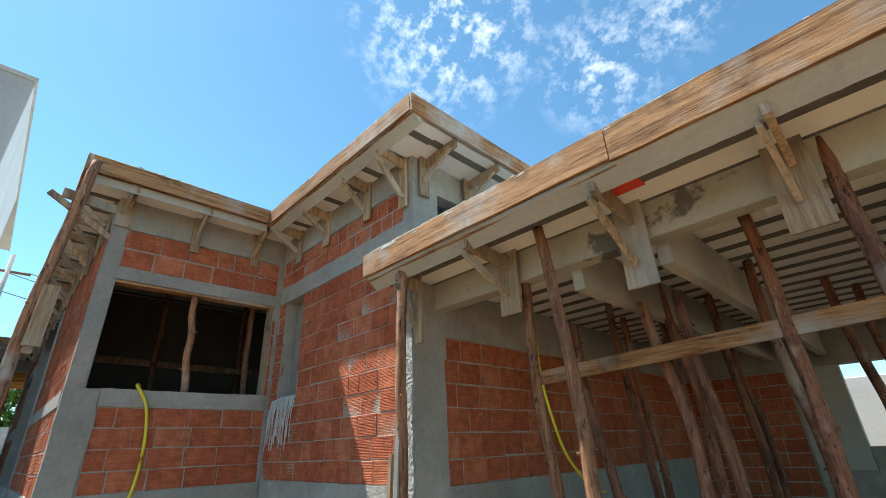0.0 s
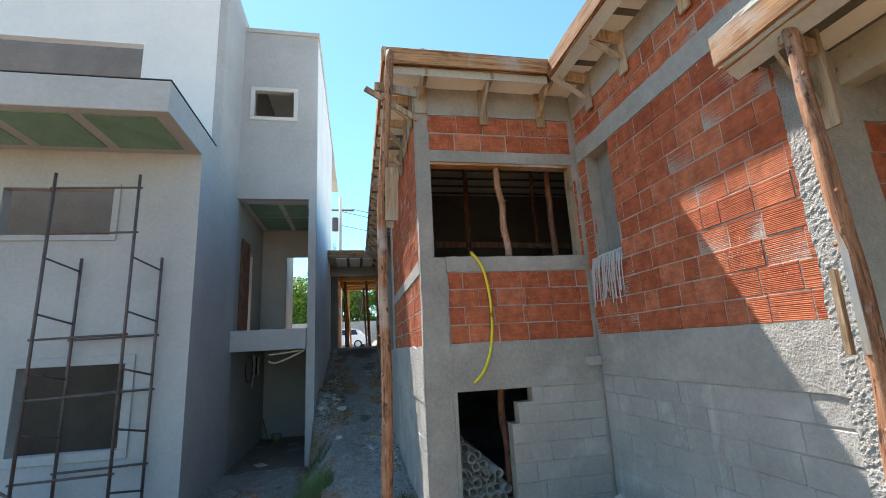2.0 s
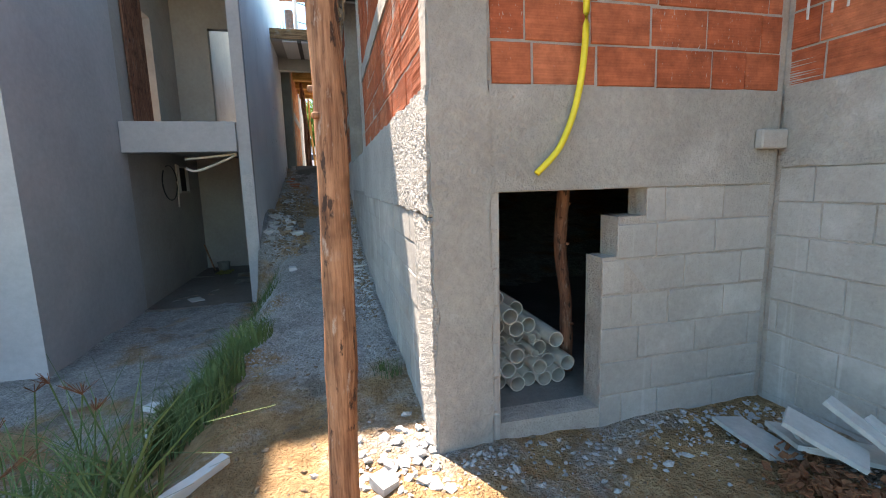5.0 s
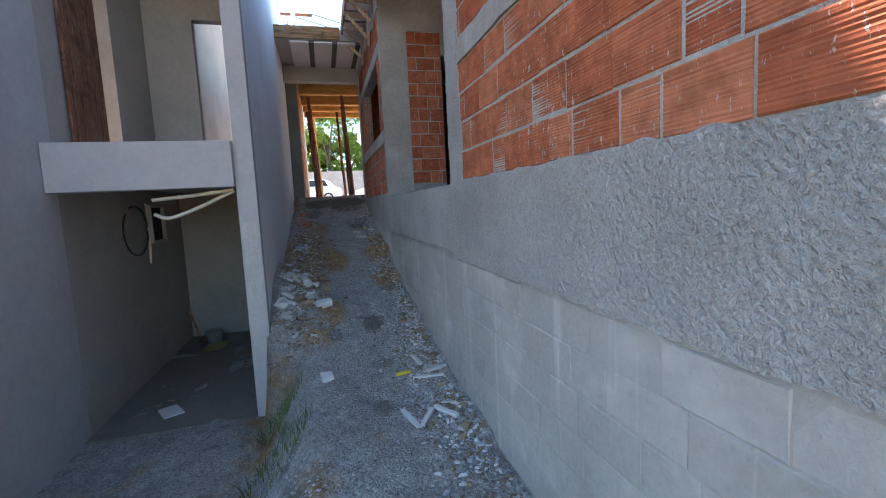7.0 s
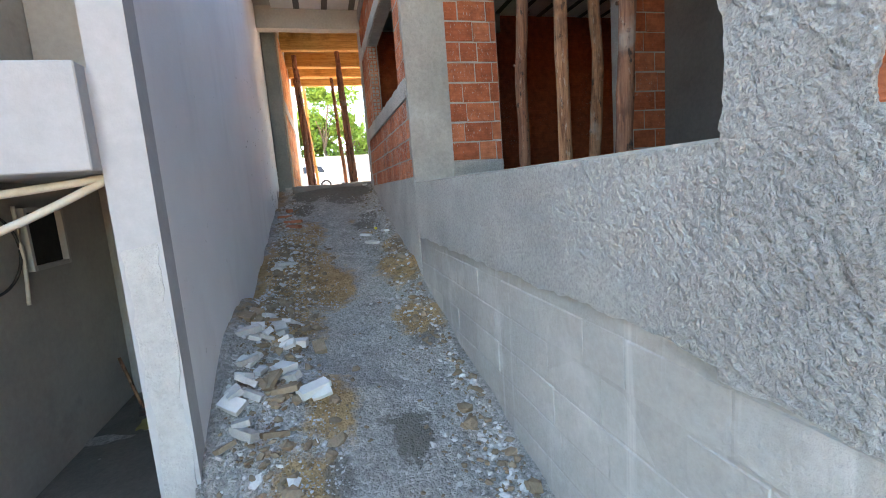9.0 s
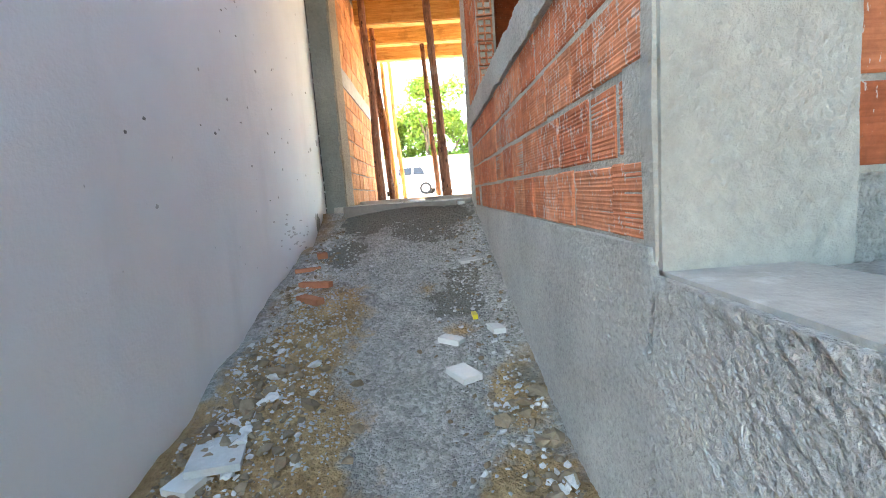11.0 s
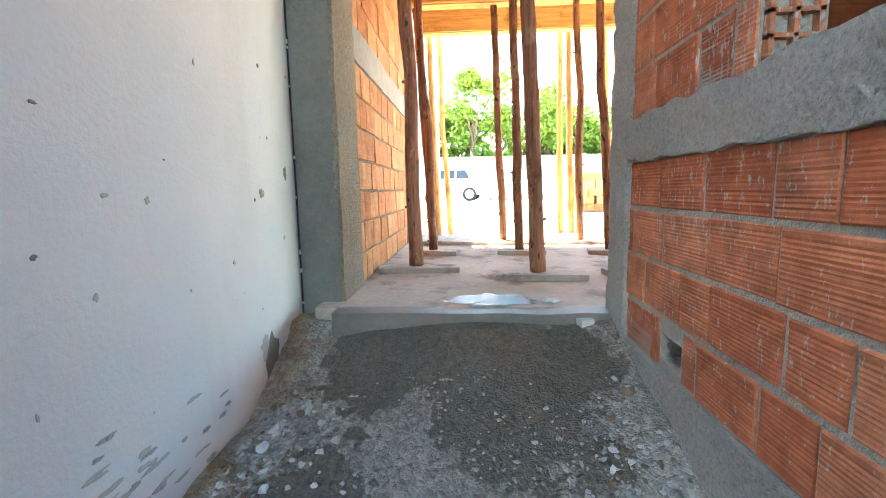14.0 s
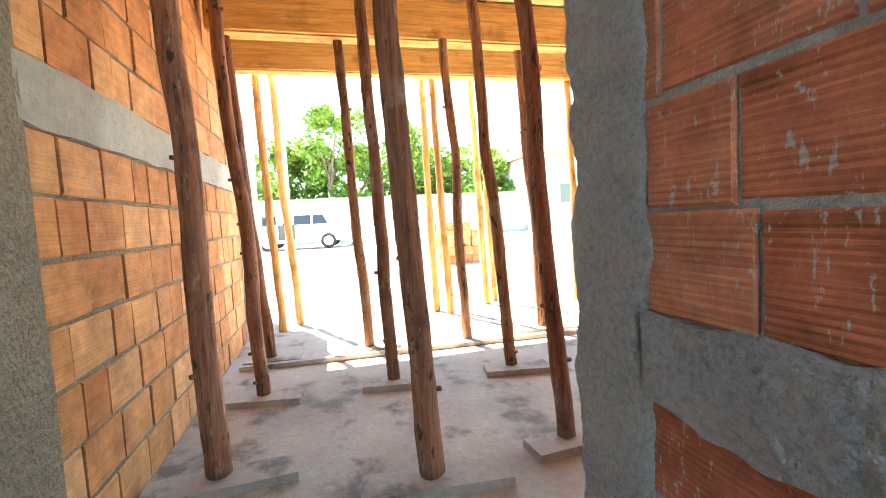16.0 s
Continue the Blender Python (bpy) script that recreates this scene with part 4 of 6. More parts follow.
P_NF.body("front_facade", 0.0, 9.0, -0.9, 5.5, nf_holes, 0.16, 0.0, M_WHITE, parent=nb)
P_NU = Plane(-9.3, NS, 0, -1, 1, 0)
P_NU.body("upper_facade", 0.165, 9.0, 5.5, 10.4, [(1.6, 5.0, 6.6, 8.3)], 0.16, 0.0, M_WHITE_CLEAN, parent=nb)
# window surrounds
def surround(plane, u0, u1, z0, z1, w, parent, material):
    bm = bmesh.new()
    for a, b, c, d in ((u0 - w, u1 + w, z1, z1 + w), (u0 - w, u1 + w, z0 - w, z0), (u0 - w, u0, z0, z1), (u1, u1 + w, z0, z1)):
        p = [plane.at(a, 0.003, c), plane.at(b, 0.035, d)]
        add_box(bm, [min(p[0][i], p[1][i]) for i in range(3)], [max(p[0][i], p[1][i]) for i in range(3)], 0.006)
    return part("window_surround", bm, material, parent, "white raised surround")


surround(P_NR, 0.29, wn - 0.58, 7.60, 8.31, 0.10, nb, M_SEAM)
surround(P_NF, 0.92, 2.42, 0.45, 1.75, 0.14, nb, M_WHITE)
surround(P_NF, 1.36, 3.0, 3.90, 4.72, 0.10, nb, M_WHITE)
part("sill_beam", box((NX - 0.14, NS + 0.01, 1.87), (NX + 0.09, NY - 0.19, 2.33), 0.006), M_WHITE, nb, "pale concrete parapet beam")
part("rear_roof", box((NX - 12, NS, 9.98), (NX + 0.05, NY + 0.04, 10.10), 0.008), M_GREYWALL, nb, "thin metal-capped parapet")
part("upper_floor", box((NX - 4.0, NS + 0.01, 2.0), (NX - 0.15, NY - 0.17, 2.28)), M_GREYWALL, nb)
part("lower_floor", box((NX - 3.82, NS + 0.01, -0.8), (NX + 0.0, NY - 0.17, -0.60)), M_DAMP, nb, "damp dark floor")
part("back_wall_lower", box((NX - 4.0, NS + 0.01, -0.6), (NX - 3.82, NY - 0.17, 2.0)), M_SKIM_SHADE, nb)
P_NB = Plane(NX - 3.0, NS + 0.01, 0, 1, 1, 0)
P_NB.body("back_wall_upper", 0.0, wn - 0.17, 2.28, 5.5, [(0.68, 1.36, 2.50, 4.64)], 0.16, 0.0, M_SKIM_SHADE, parent=nb)
part("room_ceiling", box((NX - 3.0, NS + 0.01, 5.45), (NX - 0.15, NY - 0.17, 5.6)), M_SEAM, nb)
pg = bmesh.new()
for a, b in ((0.15, 0.85), (0.98, 1.55)):
    for c, d in ((0.3, 1.3), (1.42, 2.7)):
        add_box(pg, (NX - 0.15 - d, NS + a, 5.425), (NX - 0.15 - c, NS + b, 5.448))
part("ceiling_boards", pg, M_GREEN, nb, "green plasterboard ceiling")
part("red_door_frame", box((NX - 1.3, NS + 0.012, 2.28), (NX - 0.5, NS + 0.05, 4.6), 0.01), M_POLE_DARK, nb, "brownish red door frame")
# balcony with green plasterboard soffit
P_NR.coat("bare_patch", wn - 0.165, wn - 0.02, 0.10, 1.52, M_PALE_ROUGH, nb, 0.005, (), "bare patch where the render has come off", 71, 0.02, step=0.03, lumps=0.003)
part("balcony_slab", box((-9.3, NS - 9, 5.42), (-6.83, NS - 0.004, 5.94), 0.01), M_WHITE, nb, "white rendered balcony")
bs = bmesh.new()
for i in range(6):
    add_box(bs, (-8.15, NS - 0.25 - (i + 1) * 1.2 + 0.2, 5.405), (-7.0, NS - 0.25 - i * 1.2, 5.422))
part("soffit_boards", bs, M_GREEN, nb, "green plasterboard soffit with filled joints")
part("balcony_coping", box((-9.1, NS - 9, 5.942), (-6.82, NS + 0.01, 5.958)), M_WIRE, nb, "thin dark coping")
part("closing_wall", box((-20.5, NS - 8.9, -0.6), (-20.3, NS, 10.3)), M_WHITE, nb)
# one added dark sheet gives the front openings their shade
part("dark_backing", box((-12.0, NS - 8.9, -0.8), (-11.9, NS - 0.17, 10.3)), M_UNLIT, nb, "dark sheet standing in for the shade of the rooms")

# broken render and dirt on the passage wall
def chip(plane, u, z, ru, rz, material, parent, seed, label):
    n = 22
    ring = []
    for k in range(n):
        a = 2 * math.pi * k / n
        f = 1 + 0.75 * noise.noise(Vector((math.cos(a) * 1.7, math.sin(a) * 1.7, seed * 3.1)))
        ring.append((u + ru * f * math.cos(a), z + rz * f * math.sin(a)))
    vs = [plane.at(u, 0.004, z)] + [plane.at(a, 0.003, b) for a, b in ring] + [plane.at(a, -0.004, b) for a, b in ring]
    fs = [(0, 1 + k, 1 + (k + 1) % n) for k in range(n)] + [(1 + k, 1 + n + k, 1 + n + (k + 1) % n, 1 + (k + 1) % n) for k in range(n)]
    return part("plaster_chip", mesh_from("plaster_chip", vs, fs), material, parent, label)


np_wall = bpy.data.objects["passage_wall"]
for i, (x, z, ru, rz, m) in enumerate(((-16.74, 1.71, 0.08, 0.11, M_STAIN_SHADE), (-16.68, 1.79, 0.04, 0.05, M_GREYWALL), (-16.75, 2.50, 0.020, 0.022, M_ROUGH), (-17.03, 2.60, 0.014, 0.035, M_STAIN_SHADE))):
    chip(P_NP, NX - x, z, ru, rz, m, np_wall, i + 1, "broken dirty patch of render")
rs = random.Random(31)
for i in range(34):
    x, z = rs.gauss(-15.95, 0.22), rs.gauss(1.68, 0.09)
    chip(P_NP, NX - x, z, rs.uniform(0.012, 0.04), rs.uniform(0.003, 0.009), M_GREYWALL if i % 3 else M_ROUGH, np_wall, 40 + i, "")
for i in range(40):
    x, z = rs.uniform(-17.2, -13.5), rs.uniform(1.9, 3.4)
    chip(P_NP, NX - x, z, rs.uniform(0.004, 0.014), rs.uniform(0.003, 0.010), M_GREYWALL if i % 3 else M_STAIN_SHADE, np_wall, 90 + i, "")

# ---------------------------------------------------------------- garage at the top of the ramp
GZ = 1.88
P_GL = Plane(-17.36, -1.08, -1, 0, 0, 1)
wg = P_GL.body("wall_garage", 0.0, 4.6, 1.4, 4.9, (), 0.16, 0.008, material=M_BROWNPL, label="orange hollow brick wall with cement joints")
gc = part("wall_garage_column", board_mesh((-17.36, -1.316, 1.3), (-17.16, -1.09, 4.9), 3, 0.006, 0.06), M_WET)
part("open_joint", board_mesh((-17.157, -1.317, 1.5), (-17.150, -1.309, 4.88), 12, 0.004, 0.05), M_TYRE, gc, "dark open joint beside the white wall")
for i in range(13):
    rj = random.Random(700 + i)
    z = rj.uniform(1.75, 4.2)
    part("mortar_crumb", box((-17.15, -1.315, z), (-17.15 + rj.uniform(0.008, 0.014), -1.315 + rj.uniform(0.006, 0.014), z + rj.uniform(0.008, 0.03)), 0.003), M_SEAM, gc)
tagged(gc, "damp grey rendered column beside the white wall", "column", "", "structure")
P_GL.coat("pier", -0.195, 0.26, 1.5, 4.9, M_BROWNPL, wg, 0.012, (), "rough grey pier", 33, 0.02)
P_GL.coat("band", 0.24, 4.6, 3.33, 3.54, M_PLASTER, wg, 0.012, (), "cement band", 34, 0.02)
P_GL.coat("end_pier", 3.3, 4.6, 1.5, 4.9, M_GREYWALL, wg, 0.012, (), "cream rendered pier", 35, 0.0)
gfl = part("garage_floor", box((-20.9, -1.2, 1.3), (-17.03, 9.8, GZ)), M_FLOOR)
# damp riser; its shade is put into the dark colour as well
part("slab_edge", board_mesh((-17.03, -1.075, 1.4), (-16.92, 0.335, GZ), 4, 0.012, 0.06), M_DAMP, gfl, "damp edge of the slab, also darkened for its shade")
tagged(gfl, "dusty concrete garage slab", "floor", "", "structure")
slab("garage_slab", -20.9, -15.12, -1.35, 9.8, 4.86, 5.08, "concrete garage roof slab")
infill("garage_ceiling", -20.85, -15.15, -1.05, 9.8, 4.83, "x", "white infill panels between joists", 0.45, 0.10)
gb = thing("garage_beams", "yellow timber formwork beams under the garage roof", "beam", kind="structure")
for i, x in enumerate((-17.75, -18.95, -19.85, -20.75)):
    for k in (0, 1):
        part("formwork_board", board_mesh((x - 0.10 + k * 0.17, -1.03, 4.46 + 0.01 * i), (x - 0.07 + k * 0.17, 9.7, 4.80), 40 + i + k * 7, 0.008), M_YELLOW, gb)
    part("formwork_base", board_mesh((x - 0.068, -1.02, 4.45 + 0.01 * i), (x + 0.068, 9.7, 4.475 + 0.01 * i), 50 + i, 0.004), M_YELLOW, gb)
tagged(part("garage_front_beam", board_mesh((-16.9, -1.33, 4.50), (-16.70, 3.0, 4.86), 60, 0.01), M_CONCRETE), "grey concrete front beam", "beam", "", "structure")


# ---------------------------------------------------------------- formwork round the roof edges
def crust_mesh(lo, hi, ax, seed):
    """A lumpy ridge of concrete squeezed out along the top of a form board."""
    n = max(2, int((hi[ax] - lo[ax]) / 0.04))
    other = 1 - ax
    bm = bmesh.new()
    rings = []
    for i in range(n + 1):
        a = lo[ax] + (hi[ax] - lo[ax]) * i / n
        k = 0.5 + 0.5 * noise.noise(Vector((a * 1.1, seed * 3.7, 0)))
        h = 0.008 + 0.05 * k * k + 0.028 * max(0, noise.noise(Vector((a * 13, seed, 5))))
        ring = []
        for f, up in ((-0.35 * k, -0.02 * k), (-0.1, 0.7), (0.5, 1.0), (1.0, 0.6), (1.0, -0.1)):
            p = [0, 0, lo[2] + (h * up if up > 0 else up)]
            p[ax] = a
            p[other] = lo[other] + (hi[other] - lo[other]) * f + 0.006 * noise.noise(Vector((a * 17, f * 9, seed)))
            ring.append(bm.verts.new(p))
        rings.append(ring)
    for p, q in zip(rings, rings[1:]):
        for k in range(5):
            bm.faces.new((p[k], p[(k + 1) % 5], q[(k + 1) % 5], q[k]))
    bm.faces.new(rings[0][::-1])
    bm.faces.new(rings[-1])
    return bm


def fascia(name, lo, hi, seed, material, label):
    """A row of formwork boards along a slab edge, each board a part, with a crust of spilt concrete on top."""
    th = thing(name, label, "formwork board")
    ax = 0 if hi[0] - lo[0] > hi[1] - lo[1] else 1
    n = max(1, round((hi[ax] - lo[ax]) / 2.9))
    for i in range(n):
        a, b = list(lo), list(hi)
        a[ax] = lo[ax] + (hi[ax] - lo[ax]) * i / n + 0.003
        b[ax] = lo[ax] + (hi[ax] - lo[ax]) * (i + 1) / n - 0.003
        a[2] += 0.012 * math.sin(seed * 3 + i * 2.1)
        part("board", board_mesh(a, b, seed + i, 0.012), material, th)
    a, b = list(lo), list(hi)
    for k in (0, 1):
        if k != ax:
            a[k] += 0.006
            b[k] -= 0.004
    a[2], b[2] = hi[2] - 0.010, hi[2] + 0.022
    part("concrete_crust", crust_mesh(a, b, ax, seed), M_CONCRETE, th, "grey crust of spilt concrete")
    return th


fascia("eave_formwork", (-4.68, -0.06, 4.99), (-4.65, 2.0, 5.185), 1, M_BOARD_Y, "weathered brown formwork boards along the front eave")
fascia("eave_formwork", (-16.2, -0.065, 4.99), (-4.68, -0.035, 5.185), 2, M_BOARD, "weathered brown formwork boards along the passage eave")
fascia("eave_formwork", (-4.695, 1.985, 4.96), (-1.62, 2.015, 5.16), 3, M_BOARD, "weathered brown formwork boards along the recess eave")
fascia("eave_formwork", (-1.62, 1.985, 4.955), (-1.59, 8.0, 5.155), 4, M_BOARD_Y, "weathered brown formwork boards along the upper eave")
fascia("porch_formwork", (-2.45, 2.09, 3.55), (5.0, 2.125, 3.77), 5, M_BOARD, "pale brown formwork boards along the porch slab")
fascia("porch_formwork", (-2.455, 2.13, 3.55), (-2.425, 2.44, 3.77), 6, M_BOARD_Y, "pale brown formwork board at the slab end")
fascia("garage_formwork", (-15.12, -1.34, 4.86), (-15.09, -0.10, 5.10), 7, M_BOARD_Y, "brown formwork boards along the garage roof")
fascia("soffit_formwork", (-4.715, 2.02, 4.965), (-1.62, 2.14, 4.985), 8, M_BOARD, "brown soffit boards under the recess eave")
fascia("soffit_formwork", (-4.84, -0.03, 4.985), (-4.73, 2.0, 5.005), 9, M_BOARD_Y, "brown soffit boards under the front eave")
fascia("soffit_formwork", (-2.42, 2.13, 3.53), (5.0, 2.24, 3.555), 10, M_BOARD, "brown soffit boards under the porch edge")


def bracket(wall, out, along, z, reach, drop, wide, seed, lean=0.0):
    """A timber bracket: upright gusset on the wall, arm to the slab edge and a slanting brace."""
    rnd = random.Random(seed)
    wall, out, along = Vector(wall), Vector(out), Vector(along)
    th = thing("eave_bracket", "raw timber bracket with upright, arm and slanting brace", "bracket", "eave brackets", at=Matrix.Translation(wall + Vector((0, 0, z - drop))))
    up = Vector((0, 0, 1))
    m = Matrix((along, out, up)).transposed().to_4x4()

    def fit(bm):
        bmesh.ops.transform(bm, matrix=m, verts=bm.verts)
        return bm

    part("upright", fit(board_mesh((-wide / 2, 0.022, 0), (wide / 2, 0.047, drop + 0.02), seed, 0.008)), M_BOARD_Z, th)
    part("arm", fit(beam_between((0.02, 0.05, drop - 0.10), (0.03, reach, drop - 0.05), 0.035, 0.11, seed)), M_BOARD_Z, th)
    part("brace", fit(beam_between((-0.03 + lean, 0.06, 0.10 + rnd.uniform(0, 0.08)), (-0.02, reach * 0.92, drop - 0.11), 0.03, 0.055, seed + 3)), M_BOARD_Z, th)
    return th


for i, y in enumerate((1.25, 2.03)):
    bracket((XA, y, 0), (1, 0, 0), (0, 1, 0), 5.02, 0.42, 0.52, 0.11, 100 + i)
bracket((XA, 0.44, 0), (1, 0, 0), (0, 1, 0), 5.02, 0.42, 0.40, 0.16, 103)
for i, x in enumerate((-4.62, -3.88, -2.96, -2.30)):
    bracket((x, YS, 0), (0, -1, 0), (1, 0, 0), 5.0, 0.40, 0.50 if i < 3 else 0.62, 0.12, 110 + i, 0.05 * (i % 2))
for i in range(17):
    bracket((-5.35 - i * 0.62, YC, 0), (0, -1, 0), (-1, 0, 0), 5.02, 0.42, 0.50 + 0.06 * (i % 3), 0.12, 120 + i, 0.06 * (i % 2))
for i, y in enumerate((2.62, 3.3, 4.1, 4.9)):
    bracket((XB + 0.03, y, 0), (1, 0, 0), (0, 1, 0), 5.0, 0.50, 0.5, 0.12, 140 + i)
for i, x in enumerate((-1.22, -0.16, 0.74, 2.0)):
    bracket((x, 2.735, 0), (0, -1, 0), (1, 0, 0), 3.54, 0.58, 0.52 + 0.06 * (i % 2), 0.20 if i < 3 else 0.14, 150 + i, 0.02)
bracket((-2.06, YS - 0.02, 0), (0, -1, 0), (1, 0, 0), 3.53, 0.30, 0.62, 0.10, 158)


# ---------------------------------------------------------------- round timber props
def prop(name, foot, head, r0, r1, material, seed, label, group="", plate=None, bend=0.05, knots=7):
    foot, head = Vector(foot), Vector(head)
    d = head - foot
    th = thing(name, label, "timber prop", group, at=Matrix.Translation(foot))
    bm = pole_mesh(d.length, r0, r1, seed, bend, knots)
    bmesh.ops.transform(bm, matrix=d.to_track_quat("Z", "X").to_matrix().to_4x4(), verts=bm.verts)
    part("pole", bm, material, th, smooth=True)
    if plate:
        w, l, a = plate
        bm = board_mesh((-l / 2, -w / 2, -0.045), (l / 2, w / 2, -0.004), seed, 0.004)
        bmesh.ops.transform(bm, matrix=pose(0.03, 0.02, 0, 0, 0, a), verts=bm.verts)
        part("foot_board", bm, M_FLOOR if foot.z > 1.5 else M_BOARD, th, "dusty board under the prop")
    return th


p1 = prop("corner_prop", (-4.52, -0.14, -0.02), (-4.55, 0.02, 5.05), 0.054, 0.046, M_POLE, 1, "tall crooked round timber prop under the eave corner", plate=(0.18, 0.22, 20), bend=0.05, knots=14)
part("splice_board", beam_between((0.05, 0.125, 3.05), (0.05, 0.14, 3.62), 0.035, 0.13, 2), M_BOARD_Z, p1, "pale nailed splice board")
part("splice_board", beam_between((-0.045, 0.10, 3.0), (-0.045, 0.115, 3.5), 0.03, 0.10, 4), M_BOARD_Z, p1)
part("cross_arm", beam_between((-0.04, -0.02, 4.62), (-0.10, 0.46, 4.60), 0.035, 0.10, 5), M_BOARD_Z, p1)
part("brace", beam_between((-0.06, -0.12, 4.60), (-0.06, 0.46, 4.25), 0.03, 0.06, 6), M_BOARD_Z, p1)
p2 = prop("porch_corner_prop", (-1.93, 2.06, -0.02), (-1.99, 2.20, 3.53), 0.046, 0.042, M_POLE, 7, "crooked round timber prop under the porch slab corner", bend=0.07, knots=12)
part("splice_board", beam_between((0.015, 0.03, 1.62), (-0.015, 0.085, 2.30), 0.03, 0.12, 8), M_BOARD_Z, p2, "pale nailed splice board")
part("splice_board", beam_between((-0.075, 0.03, 1.62), (-0.085, 0.06, 2.06), 0.025, 0.06, 9), M_BOARD_Z, p2)
for i, (x, y) in enumerate(((-0.75, 2.50), (-1.16, 2.86), (-0.55, 3.60), (-0.24, 3.54), (0.90, 2.80), (-1.32, 3.80), (-1.42, 4.85), (0.10, 4.6), (-0.5, 5.4), (0.9, 4.1), (0.5, 5.8), (-1.3, 6.1), (1.6, 3.4), (-0.1, 6.8), (1.0, 7.2), (-0.7, 4.5), (0.35, 3.5), (-1.6, 5.6), (0.7, 6.4), (-0.9, 7.4))):
    zf = ground_z(x, y) - 0.02
    rr = random.Random(i)
    prop("porch_prop", (x + rr.uniform(0.0, 0.28), y + rr.uniform(-0.2, 0.1), zf), (x, y, 3.54 if y < 2.7 else 3.12 if i in (3, 2, 5) else 3.54), 0.046, 0.040, M_POLE if i in (0, 1) else M_POLE_DARK, 20 + i, "reddish round timber prop under the porch slab", "porch props", plate=(0.16, 0.30, 40 * i), bend=0.06)
cb = thing("cross_batten", "brown sawn batten nailed across the porch props", "batten")
part("batten", beam_between((-1.55, 3.48, 2.62), (1.4, 3.48, 2.74), 0.035, 0.12, 3), M_BOARD, cb)

# garage props on their foot boards; the outer ones carry sunlight in their timber colour
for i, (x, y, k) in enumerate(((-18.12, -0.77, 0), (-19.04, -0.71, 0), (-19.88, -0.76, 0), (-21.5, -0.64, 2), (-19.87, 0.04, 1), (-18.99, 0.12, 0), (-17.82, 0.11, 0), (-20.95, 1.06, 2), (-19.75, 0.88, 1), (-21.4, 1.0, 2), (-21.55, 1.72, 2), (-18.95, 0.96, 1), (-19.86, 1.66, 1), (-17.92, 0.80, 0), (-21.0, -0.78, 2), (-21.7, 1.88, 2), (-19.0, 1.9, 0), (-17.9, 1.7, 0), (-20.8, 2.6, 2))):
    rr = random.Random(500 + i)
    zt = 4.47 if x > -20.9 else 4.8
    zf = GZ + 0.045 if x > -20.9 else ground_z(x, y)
    prop("garage_prop", (x, y, zf), (x + rr.uniform(-0.06, 0.06), y - 0.09 + rr.uniform(-0.09, 0.04), zt), 0.054 if i in (0, 6) else 0.043, 0.046 if i in (0, 6) else 0.037, (M_POLE_DARK, M_POLE, M_POLE_SUNLIT)[k], 60 + i, "brown round timber prop on a foot board" if k < 2 else "round timber prop with sunlight in its pale colour", "garage props", (0.17, 0.45 if i % 3 else 0.62, rr.uniform(70, 110)) if k < 2 else None, 0.025)
pk = thing("floor_batten", "long dusty batten lying on the garage slab", "batten")
part("batten", beam_between((-19.72, -0.98, GZ + 0.022), (-19.58, 2.6, GZ + 0.022), 0.05, 0.035, 5), M_FLOOR, pk)

# ---------------------------------------------------------------- window joinery and things inside the dark rooms
wfm = thing("window_formwork", "raw timber lining and mullion of the open window", "window frame")
part("head", board_mesh((XA - 0.14, YC + 0.15, ZL - 0.035), (XA + 0.0, YC + 2.04, ZL - 0.004), 1, 0.004), M_BOARD_Y, wfm)
part("jamb", board_mesh((XA - 0.14, YC + 2.005, ZS + 0.002), (XA + 0.0, YC + 2.036, ZL - 0.036), 2, 0.004), M_BOARD_Z, wfm)
prop("window_prop", (XA - 0.07, 1.48, ZS), (XA - 0.08, 1.40, ZL - 0.04), 0.042, 0.038, M_POLE, 91, "round timber prop standing in the window")
# darker timber for these props and their batten: room shade put into the colour
for i, (x, y) in enumerate(((-5.8, 2.36), (-7.2, 1.5), (-7.6, 2.9))):
    prop("room_prop", (x, y, 1.64), (x + 0.03, y, 5.0), 0.045, 0.04, M_POLE_DARK, 92 + i, "round timber prop inside the unlit room", "room props")
rb = thing("room_batten", "sawn batten across the props in the room", "batten")
part("batten", beam_between((-7.28, 0.6, 3.44), (-7.28, 4.2, 3.38), 0.03, 0.10, 6), M_POLE_DARK, rb)
for i, (x, y) in enumerate(((-11.0, 1.34), (-11.8, 1.39), (-12.4, 1.31), (-12.3, 1.99), (-10.2, 2.3))):
    prop("recess_prop", (x, y, ZB - 0.04), (x + 0.05, y + 0.03, 5.0), 0.055, 0.048, M_POLE if i % 2 else M_POLE_DARK, 120 + i, "brown round timber prop in the recess", "recess props")

# yellow hose over the sill
def hose(name, pts, r, material, label, category="hose"):
    th = thing(name, label, category)
    smooth_pts = []
    ps = [Vector(p) for p in pts]
    for i in range(len(ps) - 1):
        a, b, c, d = ps[max(i - 1, 0)], ps[i], ps[i + 1], ps[min(i + 2, len(ps) - 1)]
        for k in range(6):
            f = k / 6
            smooth_pts.append(0.5 * ((2 * b) + (c - a) * f + (2 * a - 5 * b + 4 * c - d) * f * f + (3 * b - a - 3 * c + d) * f ** 3))
    smooth_pts.append(ps[-1])
    part("tube", tube(smooth_pts, r), material, th, smooth=True)
    return th


